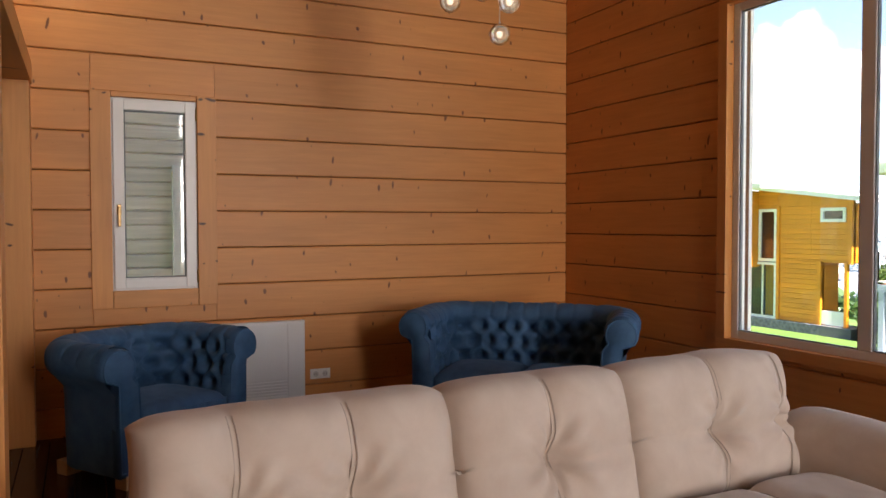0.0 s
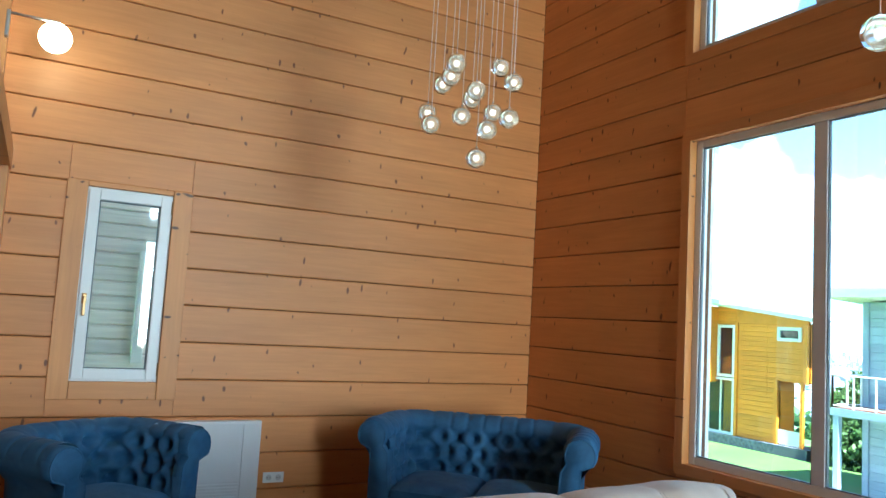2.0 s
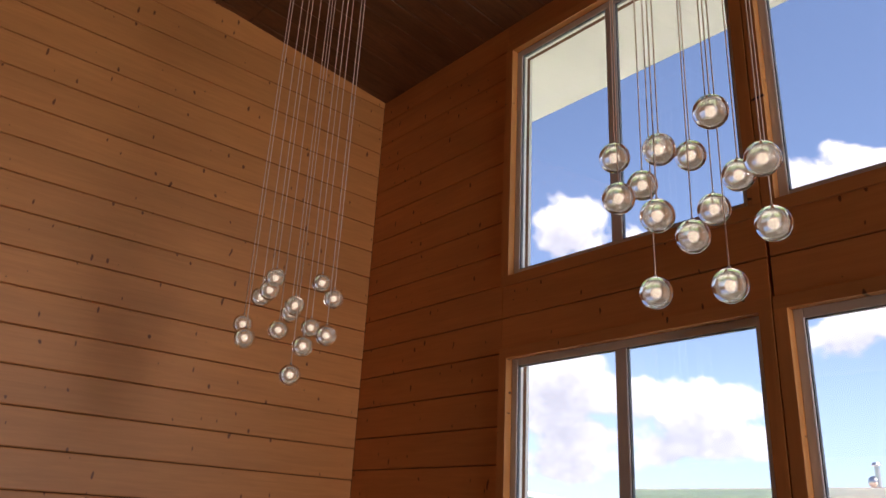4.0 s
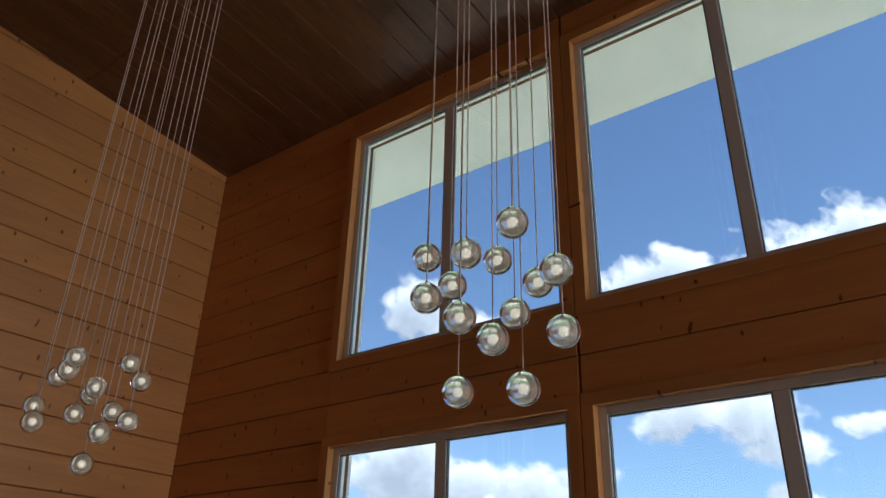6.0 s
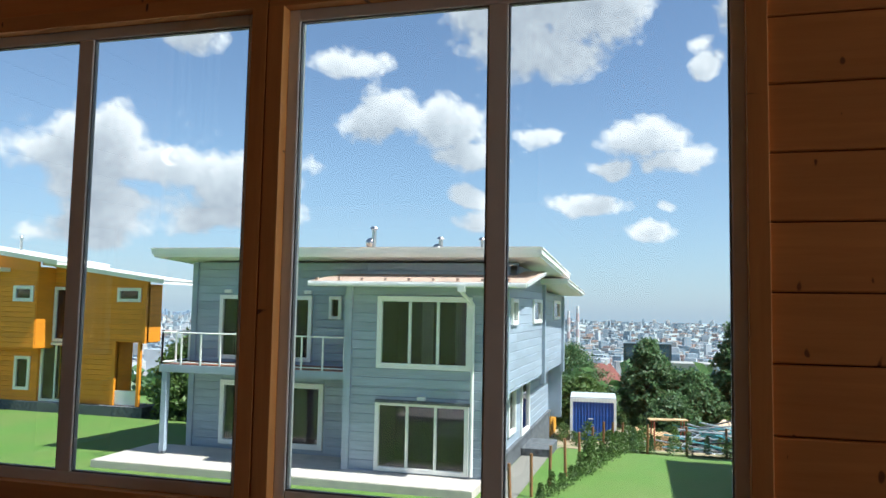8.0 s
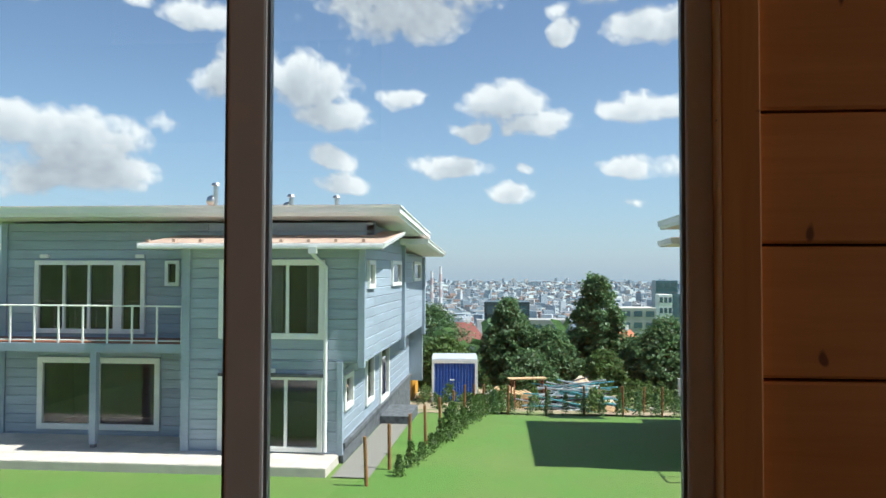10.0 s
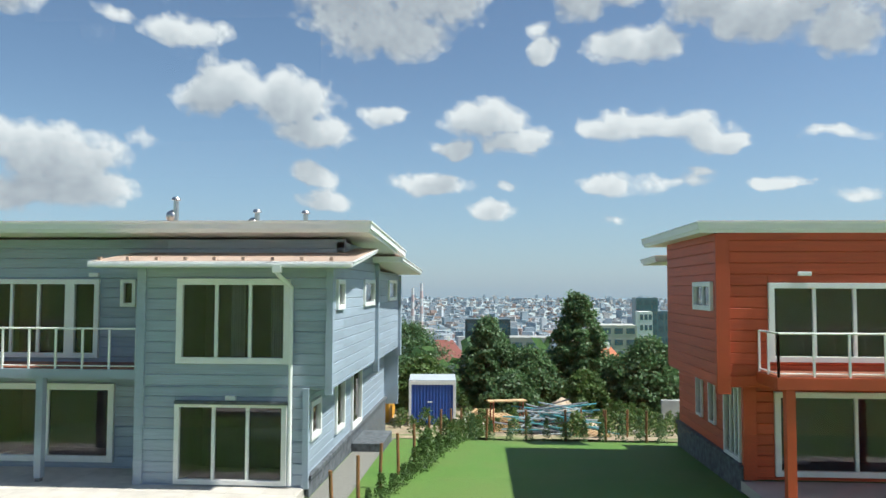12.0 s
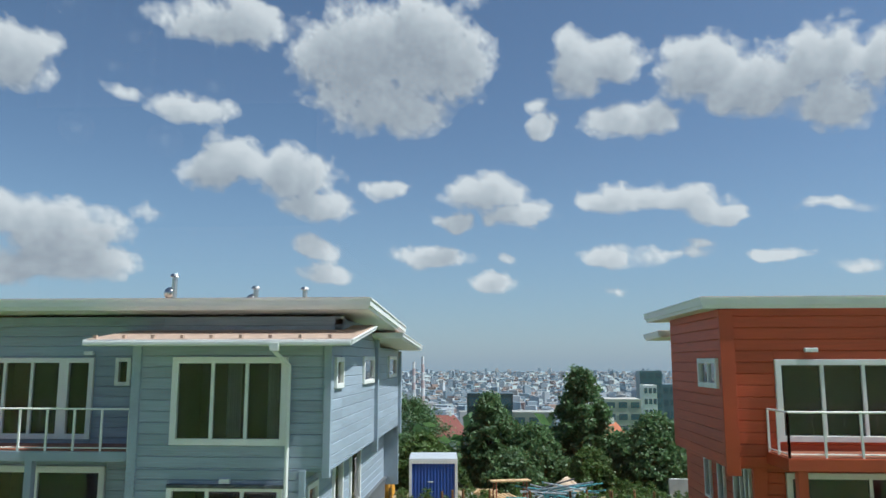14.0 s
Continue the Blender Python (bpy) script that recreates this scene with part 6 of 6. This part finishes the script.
def cloud_material():
    n = Nodes("cloud_backdrop")
    n.tree.nodes.remove(n.bsdf)
    uv = n.add("UVMap")

    def stored(name):
        at = n.add("Attribute")
        at.attribute_name = name
        return at.outputs["Fac"]

    detail = n.noise(uv.outputs[0], 1.5, 8, 0.62)
    dens = n.add("Math", op="ADD")
    n.link(stored("cloud_cover"), dens.inputs[0])
    n.link(n.grey(detail, -0.20, 0.20), dens.inputs[1])
    alpha = n.grey(dens.outputs[0], 0.0, 0.97, 0.30, 0.62)
    tone = n.add("Math", op="ADD")
    n.link(stored("cloud_light"), tone.inputs[0])
    n.link(n.grey(detail, -0.22, 0.22), tone.inputs[1])
    col = n.ramp(tone.outputs[0], [(0.10, (0.47, 0.50, 0.54)), (0.45, (0.70, 0.72, 0.74)), (0.85, (1.0, 0.99, 0.97))])
    # pale haze low over the horizon
    sp = n.add("SeparateXYZ")
    n.link(uv.outputs[0], sp.inputs[0])
    haze = n.grey(sp.outputs[1], 0.66, 0.0, -1.0, 14.0)
    em = n.add("Emission")
    n.link(col, em.inputs["Color"])
    em.inputs["Strength"].default_value = CLOUD_STRENGTH
    tr = n.add("BsdfTransparent")
    hz = n.add("Emission")
    hz.inputs["Color"].default_value = (0.36, 0.55, 0.78, 1)
    hz.inputs["Strength"].default_value = CLOUD_STRENGTH * 0.9
    m1 = n.add("MixShader")
    n.link(haze, m1.inputs[0])
    n.link(tr.outputs[0], m1.inputs[1])
    n.link(hz.outputs[0], m1.inputs[2])
    m2 = n.add("MixShader")
    n.link(alpha, m2.inputs[0])
    n.link(m1.outputs[0], m2.inputs[1])
    n.link(em.outputs[0], m2.inputs[2])
    n.link(m2.outputs[0], n.out.inputs["Surface"])
    return n.mat


CLOUD_STRENGTH = 0.58


def cloud_backdrop():
    """A far shell of sky; the clouds are heaps of puffs, shaded by the cloud that lies between them and the sun."""
    R, STEP = 4700, 0.3
    azs = np.arange(-50, 80.01, STEP)
    els = np.arange(-1.5, 51.01, STEP)
    A, E = np.meshgrid(azs, els, indexing="ij")
    wa, we, puff = np.zeros_like(A), np.zeros_like(A), np.zeros_like(A)
    for i, a in enumerate(azs):
        for j, e in enumerate(els):
            wa[i, j] = noise.fractal(Vector((a * 0.22, e * 0.30, 1.7)), 0.9, 2.1, 5)
            we[i, j] = noise.fractal(Vector((a * 0.22, e * 0.30, 9.3)), 0.9, 2.1, 5)
            puff[i, j] = noise.fractal(Vector((a * 0.55, e * 0.65, 4.1)), 0.75, 2.1, 6)
    WA, WE = A + 1.15 * wa, E + 0.75 * we
    dens = np.zeros_like(A)
    for weight, clouds in ((1.0, CLOUDS_A + CLOUDS_B + CLOUDS_C), (0.66, CLOUDS_D)):
        for az, el, w, h in clouds:
            y = (WE - el) / h
            r = np.hypot((WA - az) / w, np.where(y < 0, y * 1.12, y))
            dens = np.maximum(dens, weight * np.clip((1.5 - r) / 1.2, 0, 1))
    dens = dens + 0.26 * puff * (dens > 0.02)
    body = np.clip((dens - 0.3) / 0.5, 0, 1)
    above = np.zeros_like(A)
    for k in range(1, 11):
        above += np.roll(np.roll(body, round(0.12 * k / STEP), 0), -round(0.30 * k / STEP), 1) / 10
    lit = np.clip(np.exp(-1.7 * above) + 0.12 * puff, 0, 1)
    verts, faces, uvs = [], [], []
    for i, a in enumerate(azs):
        for j, e in enumerate(els):
            ca, ce = radians(a), radians(e)
            verts.append((R * math.cos(ce) * math.cos(ca), R * math.cos(ce) * math.sin(ca), R * math.sin(ce) + 1.5))
            uvs.append((a, e))
    k = len(els)
    for i in range(len(azs) - 1):
        for j in range(k - 1):
            faces.append((i * k + j, i * k + j + 1, (i + 1) * k + j + 1, (i + 1) * k + j))
    me = bpy.data.meshes.new("backdrop")
    me.from_pydata(verts, [], faces)
    layer = me.uv_layers.new(name="sky")
    loop_verts = np.zeros(len(me.loops), dtype=np.int32)
    me.loops.foreach_get("vertex_index", loop_verts)
    layer.data.foreach_set("uv", np.array(uvs)[loop_verts].ravel())
    for name, values in (("cloud_cover", dens), ("cloud_light", lit)):
        me.attributes.new(name, "FLOAT", "POINT").data.foreach_set("value", values.ravel())
    me.materials.append(cloud_material())
    ob = tagged(new("backdrop", me), "blue summer sky with scattered white cumulus clouds", "sky", kind="structure")
    ob.visible_shadow = False


cloud_backdrop()

# ---- boards and floor planks, last ----
plank_wall(wall_north, "-y", YB, -4.34, XW, 0.0, 6.30, PINE, [(SMALL[0] - 0.118, SMALL[1] + 0.118, SMALL[2] - 0.11, SMALL[3] + 0.032)], phase=0.255)
plank_wall(wall_east, "-x", XW, -7.6, YB, 0.0, 5.80, PINE, [(y0 - 0.066, y1 + 0.066, z0 - 0.066, z1 + 0.066) for y0, y1, z0, z1 in window_openings], phase=0.335)
for w, facing, coord, u0, u1, z0, z1, mat, openings, pitch in DEFERRED:
    plank_wall(w, facing, coord, u0, u1, z0, z1, mat, openings, pitch=pitch, depth=0.04, chamfer=0.014, name="board", least=0.03)
for i in range(40):
    x = -6.0 + i * 0.15
    for j, (ya, yb) in enumerate(((-13.8, -5.2 - 0.6 * (i % 3)), (-5.2 - 0.6 * (i % 3), -2.0 - 0.5 * (i % 4)), (-2.0 - 0.5 * (i % 4), -0.001))):
        me = plank_mesh("floor_plank", yb - ya - 0.003, 0.147, 0.02, 0.003, FLOOR_WOOD)
        ob = new("floor_plank", me)
        ob.matrix_basis = Matrix.Translation((x + 0.075, (ya + yb) / 2, FZ)) @ Matrix.Rotation(radians(90), 4, "Z") @ Matrix.Rotation(radians(-90), 4, "X")
        ob.parent = floor
